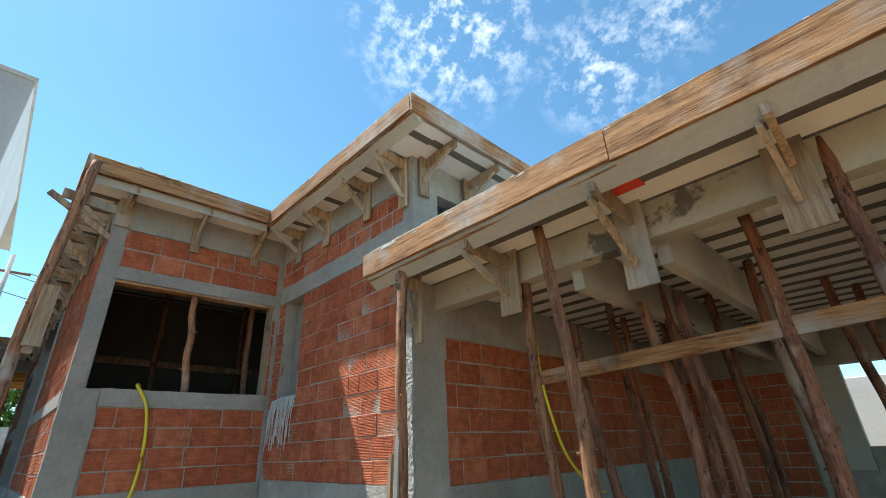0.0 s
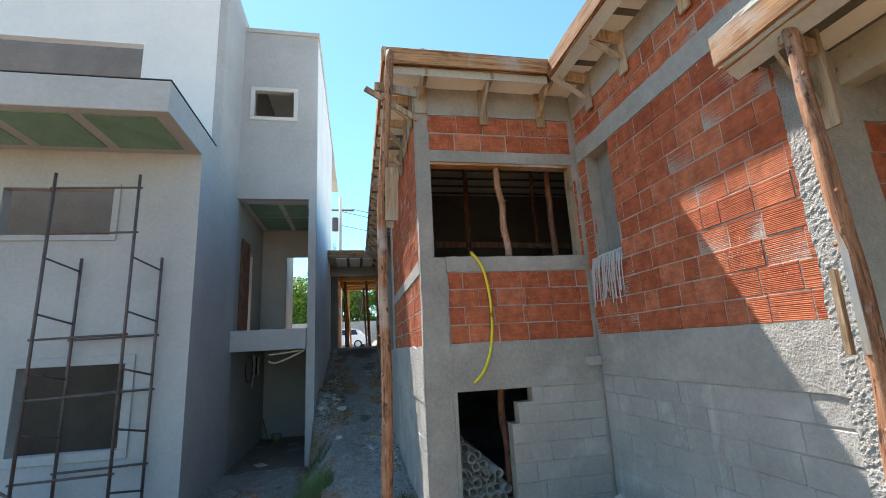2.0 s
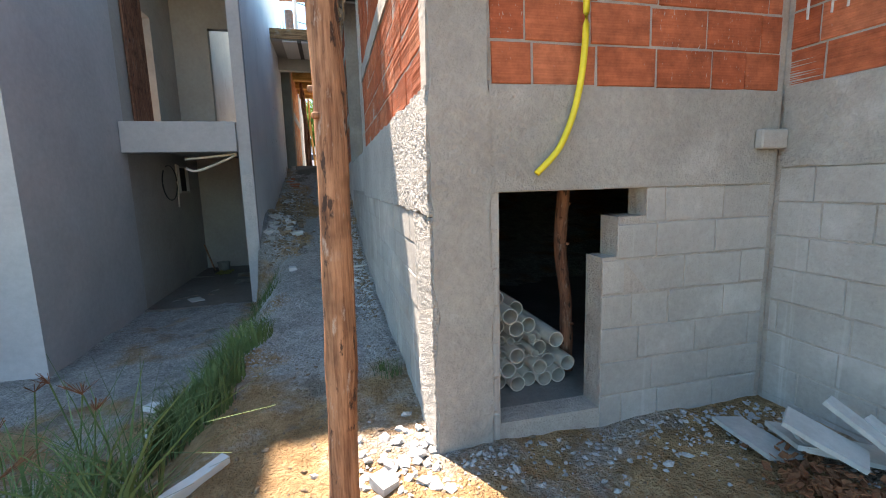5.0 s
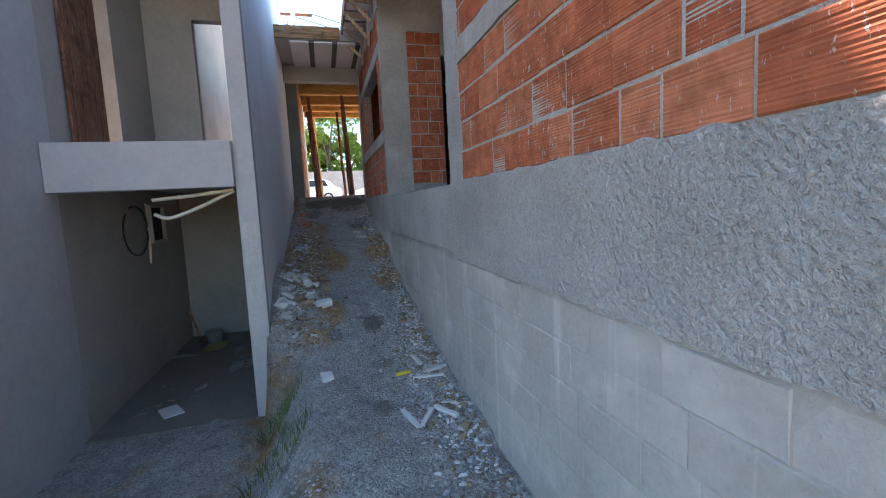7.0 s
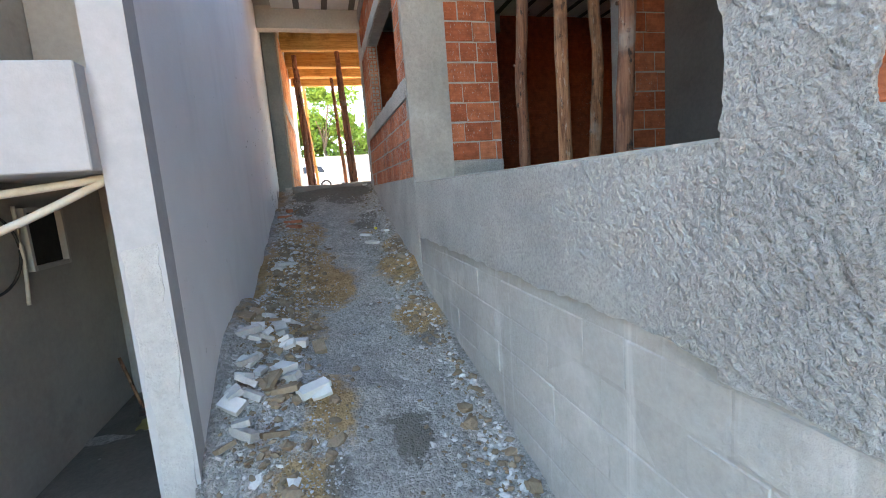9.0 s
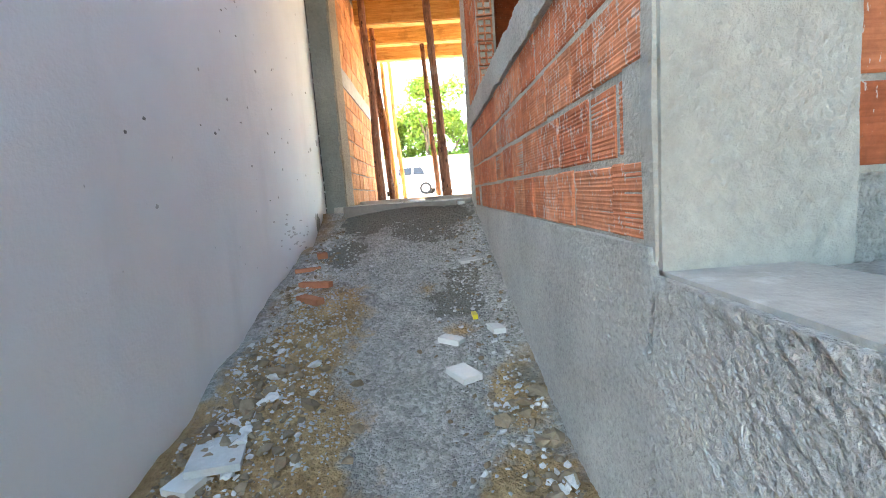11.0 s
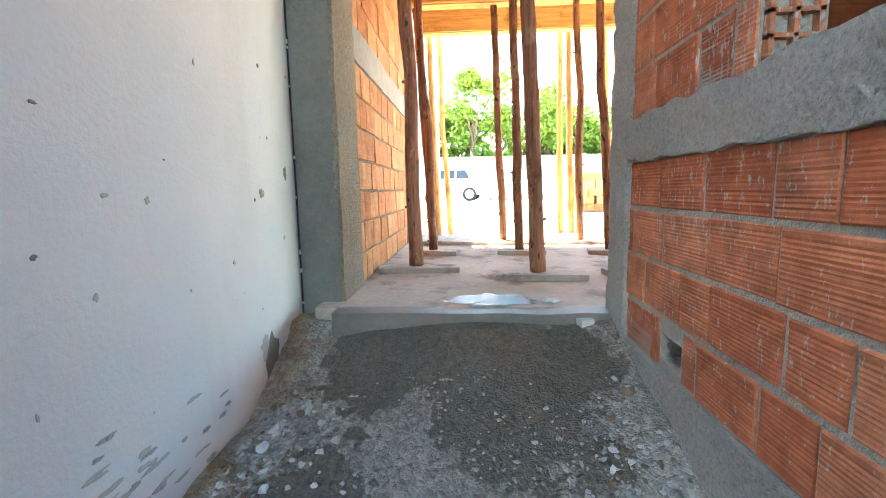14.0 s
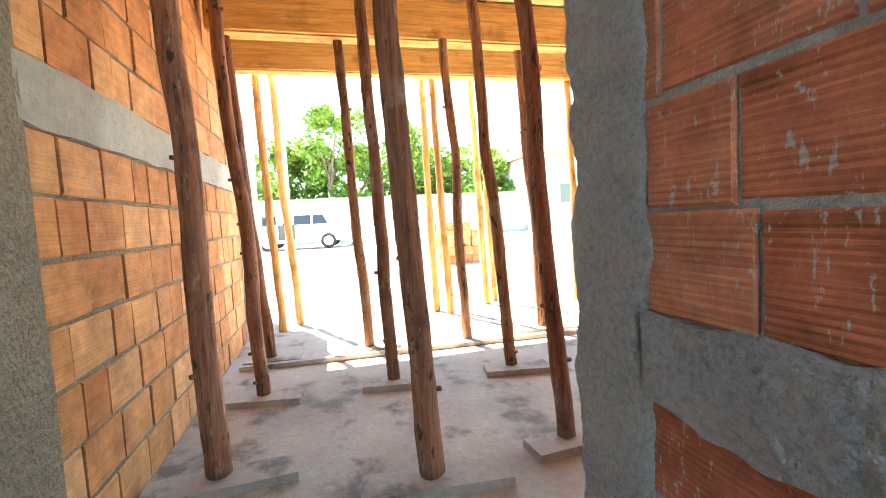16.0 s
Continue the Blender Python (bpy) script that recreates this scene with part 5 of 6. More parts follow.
hose("yellow_hose", ((-5.6, 1.02, 2.70), (-5.3, 1.03, 2.83), (-5.13, 0.98, 2.82), (-5.10, 1.09, 2.64), (-5.10, 1.15, 2.34), (-5.10, 1.16, 2.0), (-5.10, 1.12, 1.70), (-5.10, 1.03, 1.47), (-5.10, 0.90, 1.335)), 0.017, M_HOSE, "bright yellow corrugated hose hanging over the window sill")
hose("yellow_hose", ((-1.62, 3.50, 3.3), (-1.6, 3.54, 3.04), (-1.6, 3.55, 2.7), (-1.6, 3.62, 2.38), (-1.6, 3.80, 1.98), (-1.6, 4.14, 1.70), (-1.6, 4.4, 1.62)), 0.013, M_HOSE, "yellow corrugated hose hanging under the porch slab")

# junction box, pale strips in the niche
jb = thing("junction_box", "small grey hollow block set on the inner corner", "block")
part("block", box((-5.138, 2.29, 1.445), (-5.085, 2.475, 1.555), 0.008), M_BLOCK, jb)
st = thing("strip_bundle", "bundle of pale thin strips hanging from the niche", "strips")
rs = random.Random(5)
for i in range(26):
    x = -5.02 + 0.024 * i + rs.uniform(-0.006, 0.006)
    part("strip", tube([(x, YS + 0.06, 2.74), (x + rs.uniform(-0.01, 0.01), YS - 0.012, 2.70), (x + rs.uniform(-0.02, 0.02), YS - 0.03 - rs.uniform(0, 0.02), 2.5), (x + rs.uniform(-0.03, 0.03), YS - 0.03 - rs.uniform(0, 0.03), 2.16 + rs.uniform(-0.05, 0.12))], 0.006, 5), M_REBAR, st)

# pipes stacked in the cellar
def pvc_pipe(x0, y, z, r, drift):
    th = thing("pvc_pipe", "dusty cream plastic pipe stacked in the cellar", "pipe", "pipes in the cellar")
    seg, ends = 20, ((x0, y, z), (x0 - 2.6, y + drift, z + 0.03))
    vs = []
    for rr in (r, r * 0.9):
        for ex, ey, ez in ends:
            vs += [(ex, ey + rr * math.cos(2 * math.pi * k / seg), ez + rr * math.sin(2 * math.pi * k / seg)) for k in range(seg)]
    fs = []
    for k in range(seg):
        n = (k + 1) % seg
        fs += [(k, n, seg + n, seg + k), (2 * seg + n, 2 * seg + k, 3 * seg + k, 3 * seg + n), (n, k, 2 * seg + k, 2 * seg + n)]
    part("pipe", mesh_from("pipe", vs, fs), M_PVC, th)


rs = random.Random(8)
for j in range(8):
    for i in range((7, 7, 6, 6, 5, 4, 3, 2)[j]):
        small = rs.random() < 0.3
        y, z = 0.66 + i * 0.104 + 0.052 * (j % 2) + rs.uniform(-0.004, 0.004), -0.04 + 0.052 + j * 0.091
        if small and j > 1:
            for dy, dz in ((-0.026, 0.012), (0.027, 0.006), (0.0, -0.026)):
                pvc_pipe(-5.50 - rs.uniform(0, 0.16), y + dy, z + dz - 0.006, 0.026, -0.06)
        else:
            pvc_pipe(-5.50 - rs.uniform(0, 0.16), y, z, 0.051, -0.06 + rs.uniform(-0.02, 0.02))
prop("cellar_prop", (-5.73, 1.45, -0.05), (-5.75, 1.42, 1.5), 0.045, 0.042, M_POLE_DARK, 131, "reddish round timber prop in the cellar")

# ---------------------------------------------------------------- scaffold in front of the white house
def scaffold(x, y, z0):
    th = thing("scaffold_tower", "dark rusty steel scaffold tower against the white wall", "scaffold", at=(x, y, z0))
    w, d, h = 1.2, 0.53, 5.1
    for i, (px, py) in enumerate(((0, 0.22), (0, w + 0.22), (d, 0), (d, w))):
        hh = h - 1.28 if px == 0 else h
        part("standard", tube([(px, py, 0), (px, py, hh)], 0.024), M_STEEL, th, smooth=True)
    for z in (0.55, 1.65, 2.5, 4.1, 4.85):
        for px in (0, d):
            if not px and z > 3.4:
                continue
            part("ledger", tube([(px, (0 if px else 0.22) - 0.05, z), (px, (0 if px else 0.22) + w + 0.05, z + 0.03)], 0.018), M_STEEL, th, smooth=True)
    for py in (0, w):
        for z in (0.25, 1.1, 1.95, 2.8, 3.65):
            part("transom", tube([(0, py + 0.22, z - 0.05), (d, py, z + 0.08)], 0.016), M_STEEL, th, smooth=True)
    part("brace", tube([(d, -0.6, 0.75), (0.5, 0.9, -0.15)], 0.02), M_STEEL, th, smooth=True)
    return th


scaffold(-8.25, -5.03, -0.35)

# fittings in the lower room of the white house
hose("white_pipe", ((-11.02, -2.34, 1.775), (-11.0, -1.97, 1.805), (-11.0, -1.56, 1.85)), 0.02, M_PVC, "loose white pipe under the parapet beam", "pipe")
hose("white_pipe", ((-11.05, -2.34, 1.63), (-11.0, -2.19, 1.585), (-11.0, -1.91, 1.68), (-11.0, -1.56, 1.84)), 0.02, M_PVC, "loose white pipe hanging under the parapet beam", "pipe")
hose("black_cable", tuple((-12.65 + 0.40 * math.cos(a), -3.10, 1.43 + 0.33 * math.sin(a)) for a in [1.2 + k * 0.45 for k in range(14)]), 0.012, M_WIRE, "loop of black conduit on the room wall", "cable")

mb = thing("meter_box", "open meter box, the shade inside shown by a black back", "meter box")
bm = bmesh.new()
for lo, hi in (((-13.72, -3.128, 1.22), (-13.68, -3.06, 1.78)), ((-13.16, -3.128, 1.22), (-13.12, -3.06, 1.78)), ((-13.68, -3.128, 1.74), (-13.16, -3.06, 1.78)), ((-13.68, -3.128, 1.22), (-13.16, -3.06, 1.26))):
    add_box(bm, lo, hi, 0.004)
part("frame", bm, M_GREYWALL, mb)
# no recess behind: a black panel gives the box its inner shade
part("back", box((-13.68, -3.128, 1.26), (-13.16, -3.115, 1.74)), M_TYRE, mb, "black panel for the shade inside the box")
hose("grey_conduit", ((-13.05, -3.09, 1.80), (-13.05, -3.09, 1.3), (-13.0, -3.09, 0.95)), 0.016, M_PVC, "pale conduit hanging beside the meter box", "conduit")
tl = thing("shovel", "worn shovel leaning in the corner of the room", "shovel", at=(-14.2, -2.95, -0.6))
part("shaft", tube([(0.10, 0.12, 0.02), (-0.02, -0.08, 0.62)], 0.017, 8), M_POLE, tl, smooth=True)
part("blade", box((-0.12, -0.10, 0.0), (0.12, 0.12, 0.012), 0.004, pose(0.16, 0.2, 0.012, 0, 3, 20)), M_STEEL, tl)
bk = thing("bucket", "grey dusty bucket in the room corner", "bucket", at=(-14.05, -2.62, -0.6))
bm = bmesh.new()
bmesh.ops.create_cone(bm, cap_ends=True, segments=20, radius1=0.11, radius2=0.14, depth=0.22)
bmesh.ops.translate(bm, vec=(0, 0, 0.11), verts=bm.verts)
bmesh.ops.delete(bm, geom=[f for f in bm.faces if f.normal.z > 0.9], context="FACES")
part("pail", bm, M_STAIN_SHADE, bk, smooth=True)
ck = thing("yellow_cloth", "crumpled dull yellow cloth on the damp floor", "cloth", at=(-13.75, -2.55, -0.595))
vs = [(-0.25 + 0.05 * i, -0.15 + 0.05 * j, 0.03 + 0.035 * noise.noise(Vector((i * 0.6, j * 0.6, 2)))) for i in range(11) for j in range(7)]
part("sheet", mesh_from("sheet", vs + [(x, y, z - 0.008) for x, y, z in vs], [(i * 7 + j, i * 7 + j + 7, i * 7 + j + 8, i * 7 + j + 1) for i in range(10) for j in range(6)] + [(77 + i * 7 + j, 77 + i * 7 + j + 1, 77 + i * 7 + j + 8, 77 + i * 7 + j + 7) for i in range(10) for j in range(6)]), M_OLIVE, ck, smooth=True)

# pole with cables beyond the roofs
up = thing("utility_pole", "weathered utility pole with cross arm and cables", "utility pole")
part("pole", tube([(-30, -1.42, 1.5), (-30, -1.42, 12.2)], 0.11, 10), M_GREYWALL, up, smooth=True)
part("cross_arm", box((-30.05, -2.2, 11.2), (-29.95, -0.5, 11.32), 0.01), M_POLE_DARK, up)
part("transformer", tube([(-30, -1.75, 9.8), (-30, -1.75, 10.7)], 0.22, 10), M_STEEL, up)
for z, yy in ((11.35, -2.1), (11.35, -0.6), (10.2, -1.4)):
    part("cable", tube([(-30, yy, z), (-31, yy + 3.5, z - 0.5), (-32, yy + 8, z - 0.4), (-34, yy + 16, z + 0.2)], 0.02, 5), M_WIRE, up)
for i, (x, y) in enumerate(((-17.2, -1.2), (-17.3, -1.14), (-17.25, -1.24), (-17.16, -1.15))):
    th = thing("rebar", "thin rusty reinforcing bar standing out of the column", "rebar", "column rebars")
    part("bar", tube([(x, y, 5.05), (x + 0.02, y + 0.01, 5.75 + 0.07 * i)], 0.008, 6), M_STEEL, th)

# ---------------------------------------------------------------- loose things on the ground
def rock_mesh(seed, flat=0.6):
    rnd = random.Random(seed)
    bm = bmesh.new()
    bmesh.ops.create_icosphere(bm, subdivisions=1, radius=1)
    for v in bm.verts:
        v.co *= rnd.uniform(0.45, 1.15)
        v.co.z *= flat
    me = bpy.data.meshes.new("stone")
    bm.to_mesh(me)
    bm.free()
    return me


def scatter_stones(name, label, material, count, spot, size, seed):
    """Many small broken stones as one mesh, lying in the ground."""
    rnd = random.Random(seed)
    forms = [rock_mesh(seed * 10 + i) for i in range(6)]
    base = [([v.co.copy() for v in f.vertices], [tuple(p.vertices) for p in f.polygons]) for f in forms]
    vs, fs = [], []
    for _ in range(count):
        x, y = spot(rnd)
        s = size * rnd.choice((0.4, 0.5, 0.6, 0.8, 1.0, 1.3, 1.8)) * rnd.uniform(0.6, 1.2)
        pts, pol = base[rnd.randrange(6)]
        q = Euler((rnd.uniform(-0.5, 0.5), rnd.uniform(-0.5, 0.5), rnd.uniform(0, 6.3))).to_matrix()
        o = Vector((x, y, ground_z(x, y) + s * 0.15))
        k = len(vs)
        sx = rnd.uniform(0.7, 1.5)
        vs += [o + q @ Vector((p.x * s * sx, p.y * s, p.z * s)) for p in pts]
        fs += [tuple(i + k for i in f) for f in pol]
    ob = part(name, mesh_from(name, vs, fs), material)
    return tagged(ob, label, "rubble", "", "stuff")


inside = lambda x, y: y < 0.33 and (y > -1.27 or x > -10.7)


def ramp_spot(r):
    while True:
        x, y = r.uniform(-16.6, -6.5), r.uniform(-1.24, 0.32)
        if noise.noise(Vector((x * 0.8, y * 1.6, 4.0))) + r.uniform(-0.25, 0.25) > 0.02:
            return x, y


def edge_spot(r):
    x = r.uniform(-16.6, -7.5)
    f = abs(r.gauss(0, 0.22))
    return (x, max(-1.25, min(0.32, 0.32 - f))) if r.random() < 0.45 or x > -10.8 else (x, min(0.32, -1.25 + f))


scatter_stones("gravel", "small grey gravel and plaster chips on the ramp", M_GREY_STONE, 24000, ramp_spot, 0.0068, 1)
scatter_stones("edge_rubble", "broken grey rubble along the wall feet", M_GREY_STONE, 2600, edge_spot, 0.0125, 2)
scatter_stones("earth_clods", "brown clods of earth along the ramp sides", M_BROWN_STONE, 2000, edge_spot, 0.013, 3)
scatter_stones("wall_foot_rubble", "grey mortar rubble at the foot of the recess walls", M_GREY_STONE, 1400, lambda r: ((r.uniform(-5.1, -2.4), 2.42 - abs(r.gauss(0, 0.28))) if r.random() < 0.6 else (-5.1 + abs(r.gauss(0, 0.25)), r.uniform(0.3, 2.4))), 0.014, 4)
def heap_spot(r):
    if r.random() < 0.72:
        return r.uniform(-14.4, -10.6), max(-1.26, min(-0.45, -1.15 + abs(r.gauss(0, 0.24))))
    return r.uniform(-14.0, -8.6), min(0.33, 0.30 - abs(r.gauss(0, 0.10)))


scatter_stones("heap_rubble", "broken mortar and block rubble heaped beside the ramp", M_GREY_STONE, 330, heap_spot, 0.020, 14)
scatter_stones("heap_clods", "dark brown earth clods heaped beside the ramp", M_BROWN_STONE, 900, heap_spot, 0.026, 15)
scatter_stones("yard_pebbles", "pebbles and crumbs scattered over the front yard", M_BROWN_STONE, 1800, lambda r: (r.uniform(-6.8, -2.2), r.uniform(-2.4, 2.3)), 0.012, 6)
scatter_stones("corner_rubble", "pale rubble at the corner column foot", M_GREY_STONE, 160, lambda r: (r.gauss(-5.05, 0.22), min(0.34, r.gauss(0.15, 0.16))), 0.028, 7)


def chunk(name, x, y, size, turn, material, label, category, lift=0.0, tilt=(0, 0), parts=("slab",)):
    th = thing(name, label, category, at=pose(x, y, ground_z(x, y) + size[2] / 2 - 0.006 + lift, tilt[0], tilt[1], turn))
    bm = board_mesh([-s / 2 for s in size], [s / 2 for s in size], x * 7 + y, 0.012, 0.05)
    part("piece", bm, material, th)
    return th


for i, (x, y, s, t, m, l, k) in enumerate((
    (-14.14, -0.02, (0.16, 0.11, 0.03), 30, M_SEAM, "broken white plaster piece on the ramp", "plaster piece"),
    (-15.54, 0.16, (0.17, 0.10, 0.03), 100, M_SEAM, "broken white plaster piece on the ramp", "plaster piece"),
    (-14.45, -0.06, (0.13, 0.09, 0.03), 60, M_SEAM, "broken white plaster piece on the ramp", "plaster piece"),
    (-14.5, 0.20, (0.14, 0.07, 0.03), 10, M_SEAM, "broken white plaster piece by the wall", "plaster piece"),
    (-16.93, 0.2, (0.10, 0.07, 0.035), 20, M_SEAM, "pale broken plaster lump at the slab edge", "plaster piece"),
    (-11.55, -0.95, (0.17, 0.12, 0.05), 40, M_SEAM, "pale rubble lump on the ramp", "rubble"),
    (-11.85, -0.86, (0.14, 0.10, 0.05), 80, M_SEAM, "pale rubble lump on the ramp", "rubble"),
    (-11.3, -0.75, (0.20, 0.10, 0.05), 120, M_SEAM, "pale rubble lump on the ramp", "rubble"),
    (-9.88, -0.74, (0.13, 0.10, 0.05), 10, M_SEAM, "pale rubble lump on the ramp", "rubble"),
    (-13.75, -1.06, (0.26, 0.20, 0.03), 15, M_TARP, "grey broken tile leaning by the white wall", "tile"),
    (-13.6, -1.12, (0.12, 0.10, 0.04), 70, M_SEAM, "white broken tile by the wall", "tile"),
    (-15.3, -1.02, (0.26, 0.06, 0.04), 70, M_SHARD, "broken red brick shard on the gravel", "brick shard"),
    (-15.6, -1.15, (0.20, 0.09, 0.03), 110, M_SHARD, "broken red brick shard on the gravel", "brick shard"),
    (-15.05, -1.0, (0.22, 0.07, 0.04), 50, M_SHARD, "broken red brick shard on the gravel", "brick shard"),
    (-15.9, -1.1, (0.14, 0.08, 0.05), 20, M_SHARD, "broken red brick shard on the gravel", "brick shard"),
    (-3.62, 1.32, (0.12, 0.26, 0.04), 10, M_SEAM, "white broken block lying in the yard", "block"),
    (-5.25, -0.84, (0.34, 0.06, 0.05), 140, M_SEAM, "white broken strip lying on the earth", "strip"),
    (-6.6, -1.55, (0.18, 0.10, 0.05), 20, M_SEAM, "white rubble lump in the grass", "rubble"),
    (-7.2, -1.75, (0.14, 0.10, 0.06), 60, M_SEAM, "white rubble lump in the grass", "rubble"),
    (-4.95, 0.05, (0.12, 0.09, 0.06), 30, M_GREY_STONE, "grey mortar lump at the column foot", "rubble"),
    (-5.0, -0.12, (0.09, 0.08, 0.05), 70, M_GREY_STONE, "grey mortar lump at the column foot", "rubble"),
)):
    chunk(k.replace(" ", "_"), x, y, s, t, m, l, k, 0, (4 * math.sin(i * 2), 4 * math.cos(i * 3)))
for i, (x, y, a, l) in enumerate(((-9.64, 0.18, 80, 0.40), (-9.9, 0.10, 10, 0.22), (-9.7, 0.24, 110, 0.24), (-9.0, -0.14, 15, 0.34), (-8.95, -0.02, 150, 0.30), (-8.94, 0.12, 35, 0.26), (-9.06, 0.24, 60, 0.3))):
    chunk("plaster_strip", x, y, (l * 0.85, 0.032, 0.025), a, M_SEAM, "white broken plaster strip by the plinth", "plaster strip", 0.012 * (i % 3), (0, 5 * (i % 2)))
chunk("yellow_offcut", -9.77, -0.06, (0.13, 0.026, 0.026), 95, M_HOSE, "short yellow hose offcut on the ramp", "hose offcut")
chunk("yellow_offcut", -14.72, 0.10, (0.09, 0.03, 0.03), 5, M_HOSE, "short yellow hose offcut on the ramp", "hose offcut")
chunk("white_bag", -11.32, -2.5, (0.30, 0.20, 0.05), 30, M_SEAM, "crumpled white bag on the damp floor", "bag", 0.0)
rs = random.Random(91)
for i in range(34):
    x, y = rs.uniform(-12.3, -10.95), -1.24 + abs(rs.gauss(0, 0.20))
    a, b = rs.uniform(0.07, 0.19), rs.uniform(0.05, 0.10)
    chunk("rubble_slab", x, y, (a, b, rs.uniform(0.02, 0.045)), rs.uniform(0, 180), (M_GREY_STONE, M_BLOCK, M_SEAM, M_BROWN_STONE)[i % 4], "broken slab of mortar banked against the white wall", "rubble", 0.01, (rs.uniform(-30, 30), rs.uniform(-30, 30)))
# broken fibre-cement boards in the inner corner
for i, (x, y, z, l, w, a, ty) in enumerate(((-4.62, 2.12, 0.06, 0.62, 0.20, 150, 12), (-4.45, 2.05, 0.16, 0.55, 0.22, 35, 22), (-4.75, 2.0, 0.02, 0.70, 0.24, 170, 4), (-4.30, 2.2, 0.18, 0.85, 0.10, 20, 30), (-4.2, 2.28, 0.14, 0.80, 0.09, 12, 26), (-4.45, 2.22, 0.05, 0.7, 0.22, 60, 8), (-4.15, 2.05, 0.0, 0.45, 0.2, 100, 3), (-3.9, 2.2, 0.0, 0.24, 0.18, 40, 5))):
    th = thing("broken_board", "broken pale grey fibre board leaning in the recess corner", "broken board", "broken boards in the corner", at=pose(x, y, ground_z(x, y) + 0.03 + z, 4, ty, a))
    part("board", board_mesh((-l * 0.30, -w * 0.38, -0.012), (l * 0.30, w * 0.38, 0.012), i, 0.010, 0.05), M_TARP, th)
rs = random.Random(12)
bm = bmesh.new()
for i in range(320):
    x, y = rs.gauss(-4.28, 0.15), rs.gauss(1.95, 0.09)
    s = rs.uniform(0.010, 0.028)
    add_box(bm, (-s, -s * 0.6, -0.002), (s, s * 0.6, 0.002), 0, pose(x, y, ground_z(x, y) + 0.02 + rs.uniform(0, 0.08), rs.uniform(-50, 50), rs.uniform(-50, 50), rs.uniform(0, 360)))
tagged(part("dry_leaf_heap", bm, M_LEAFDRY), "heap of dry reddish leaves in the corner", "leaf heap", "", "stuff")
# boards by the low porch opening
for i, (x, y, z, l, a) in enumerate(((-1.75, 3.6, 1.14, 2.3, 84), (-1.62, 3.7, 1.06, 2.1, 80), (-1.5, 3.5, 0.98, 2.0, 95), (-1.4, 3.9, 0.90, 2.2, 70), (-1.55, 3.4, 0.82, 1.8, 100))):
    th = thing("shuttering_board", "dusty grey shuttering board stacked under the porch", "board", "shuttering boards", at=pose(x, y, z, 6, -3, a))
    part("board", board_mesh((-l / 2, -0.15, -0.014), (l / 2, 0.15, 0.014), i, 0.006), M_BOARD if i % 2 else M_BOARD_Z, th)
tr = thing("trestle", "rough timber trestle under the board stack", "trestle")
for x, y in ((-1.9, 2.9), (-1.25, 2.95), (-1.9, 4.3), (-1.25, 4.3)):
    part("leg", beam_between((x, y, ground_z(x, y) - 0.02), (x, y, 0.80), 0.07, 0.07, 3), M_POLE, tr)
for y in (2.92, 4.3):
    part("rail", beam_between((-2.0, y, 0.78), (-1.15, y, 0.78), 0.05, 0.06, 3), M_BOARD, tr)
# red sheets under the porch slab
for x, y in ((-0.06, 2.40), (-0.26, 4.5)):
    th = thing("red_sheet", "small red sheet against the porch ceiling", "sheet")
    part("sheet", box((x - 0.12, y - 0.11, 3.536), (x + 0.12, y + 0.11, 3.552), 0.003), M_RED, th)
# puddle on the garage floor
for i, (cx, cy, rx, ry) in enumerate(((-17.18, -0.24, 0.14, 0.24), (-17.15, 0.09, 0.05, 0.05))):
    n = 48
    vs = [(cx, cy, GZ + 0.004)] + [(cx + rx * math.cos(a) * (1 + 0.55 * noise.noise(Vector((math.cos(a) * 4, math.sin(a) * 4, i + 0.5)))), cy + ry * math.sin(a) * (1 + 0.55 * noise.noise(Vector((math.cos(a) * 4, math.sin(a) * 4, i + 4.5)))), GZ + 0.004) for a in [2 * math.pi * k / n for k in range(n)]]
    th = part("puddle", mesh_from("puddle", vs, [(0, k + 1, (k + 1) % n + 1) for k in range(n)]), M_PUDDLE)
    tagged(th, "shallow puddle reflecting the bright opening", "puddle", "", "structure")

# grass at the edge of the path
def grass(name, cx, cy, rad, count, tall, seed, label, heads=0):
    rnd = random.Random(seed)
    vs, fs = [], []
    for i in range(count):
        a, d = rnd.uniform(0, 6.3), rad * math.sqrt(rnd.random())
        x, y = cx + d * math.cos(a), cy + d * math.sin(a)
        z = ground_z(x, y) - 0.01
        h = tall * rnd.uniform(0.4, 1.05)
        bow = 0.5 if tall > 0.5 else 0.28
        lean = Vector((rnd.gauss(0, bow), rnd.gauss(0, bow), 0)) * h
        w = rnd.uniform(0.003, 0.011) * (0.5 + 0.75 * tall)
        side = Vector((math.cos(a + 1), math.sin(a + 1), 0)) * w
        k = len(vs)
        for f in (0, 0.35, 0.7, 1.0):
            c = Vector((x, y, z)) + lean * f * f + Vector((0, 0, h * (f - 0.25 * f * f)))
            s = side * (1 - 0.85 * f)
            vs += [c - s, c + s]
        fs += [(k, k + 1, k + 3, k + 2), (k + 2, k + 3, k + 5, k + 4), (k + 4, k + 5, k + 7, k + 6)]
    th = part(name, mesh_from(name, vs, fs), M_GRASS)
    return tagged(th, label, "grass", "", "stuff")


grass("tall_grass", -5.15, -1.38, 0.40, 190, 0.95, 1, "tall green grass tuft beside the path")
grass("tall_grass", -5.75, -1.75, 0.5, 150, 0.9, 2, "tall green grass tuft beside the path")
grass("tall_grass", -4.75, -1.75, 0.35, 120, 0.95, 9, "tall green grass tuft beside the path")
grass("low_weeds", -6.05, -1.10, 0.28, 600, 0.34, 31, "low green weeds on the bank")
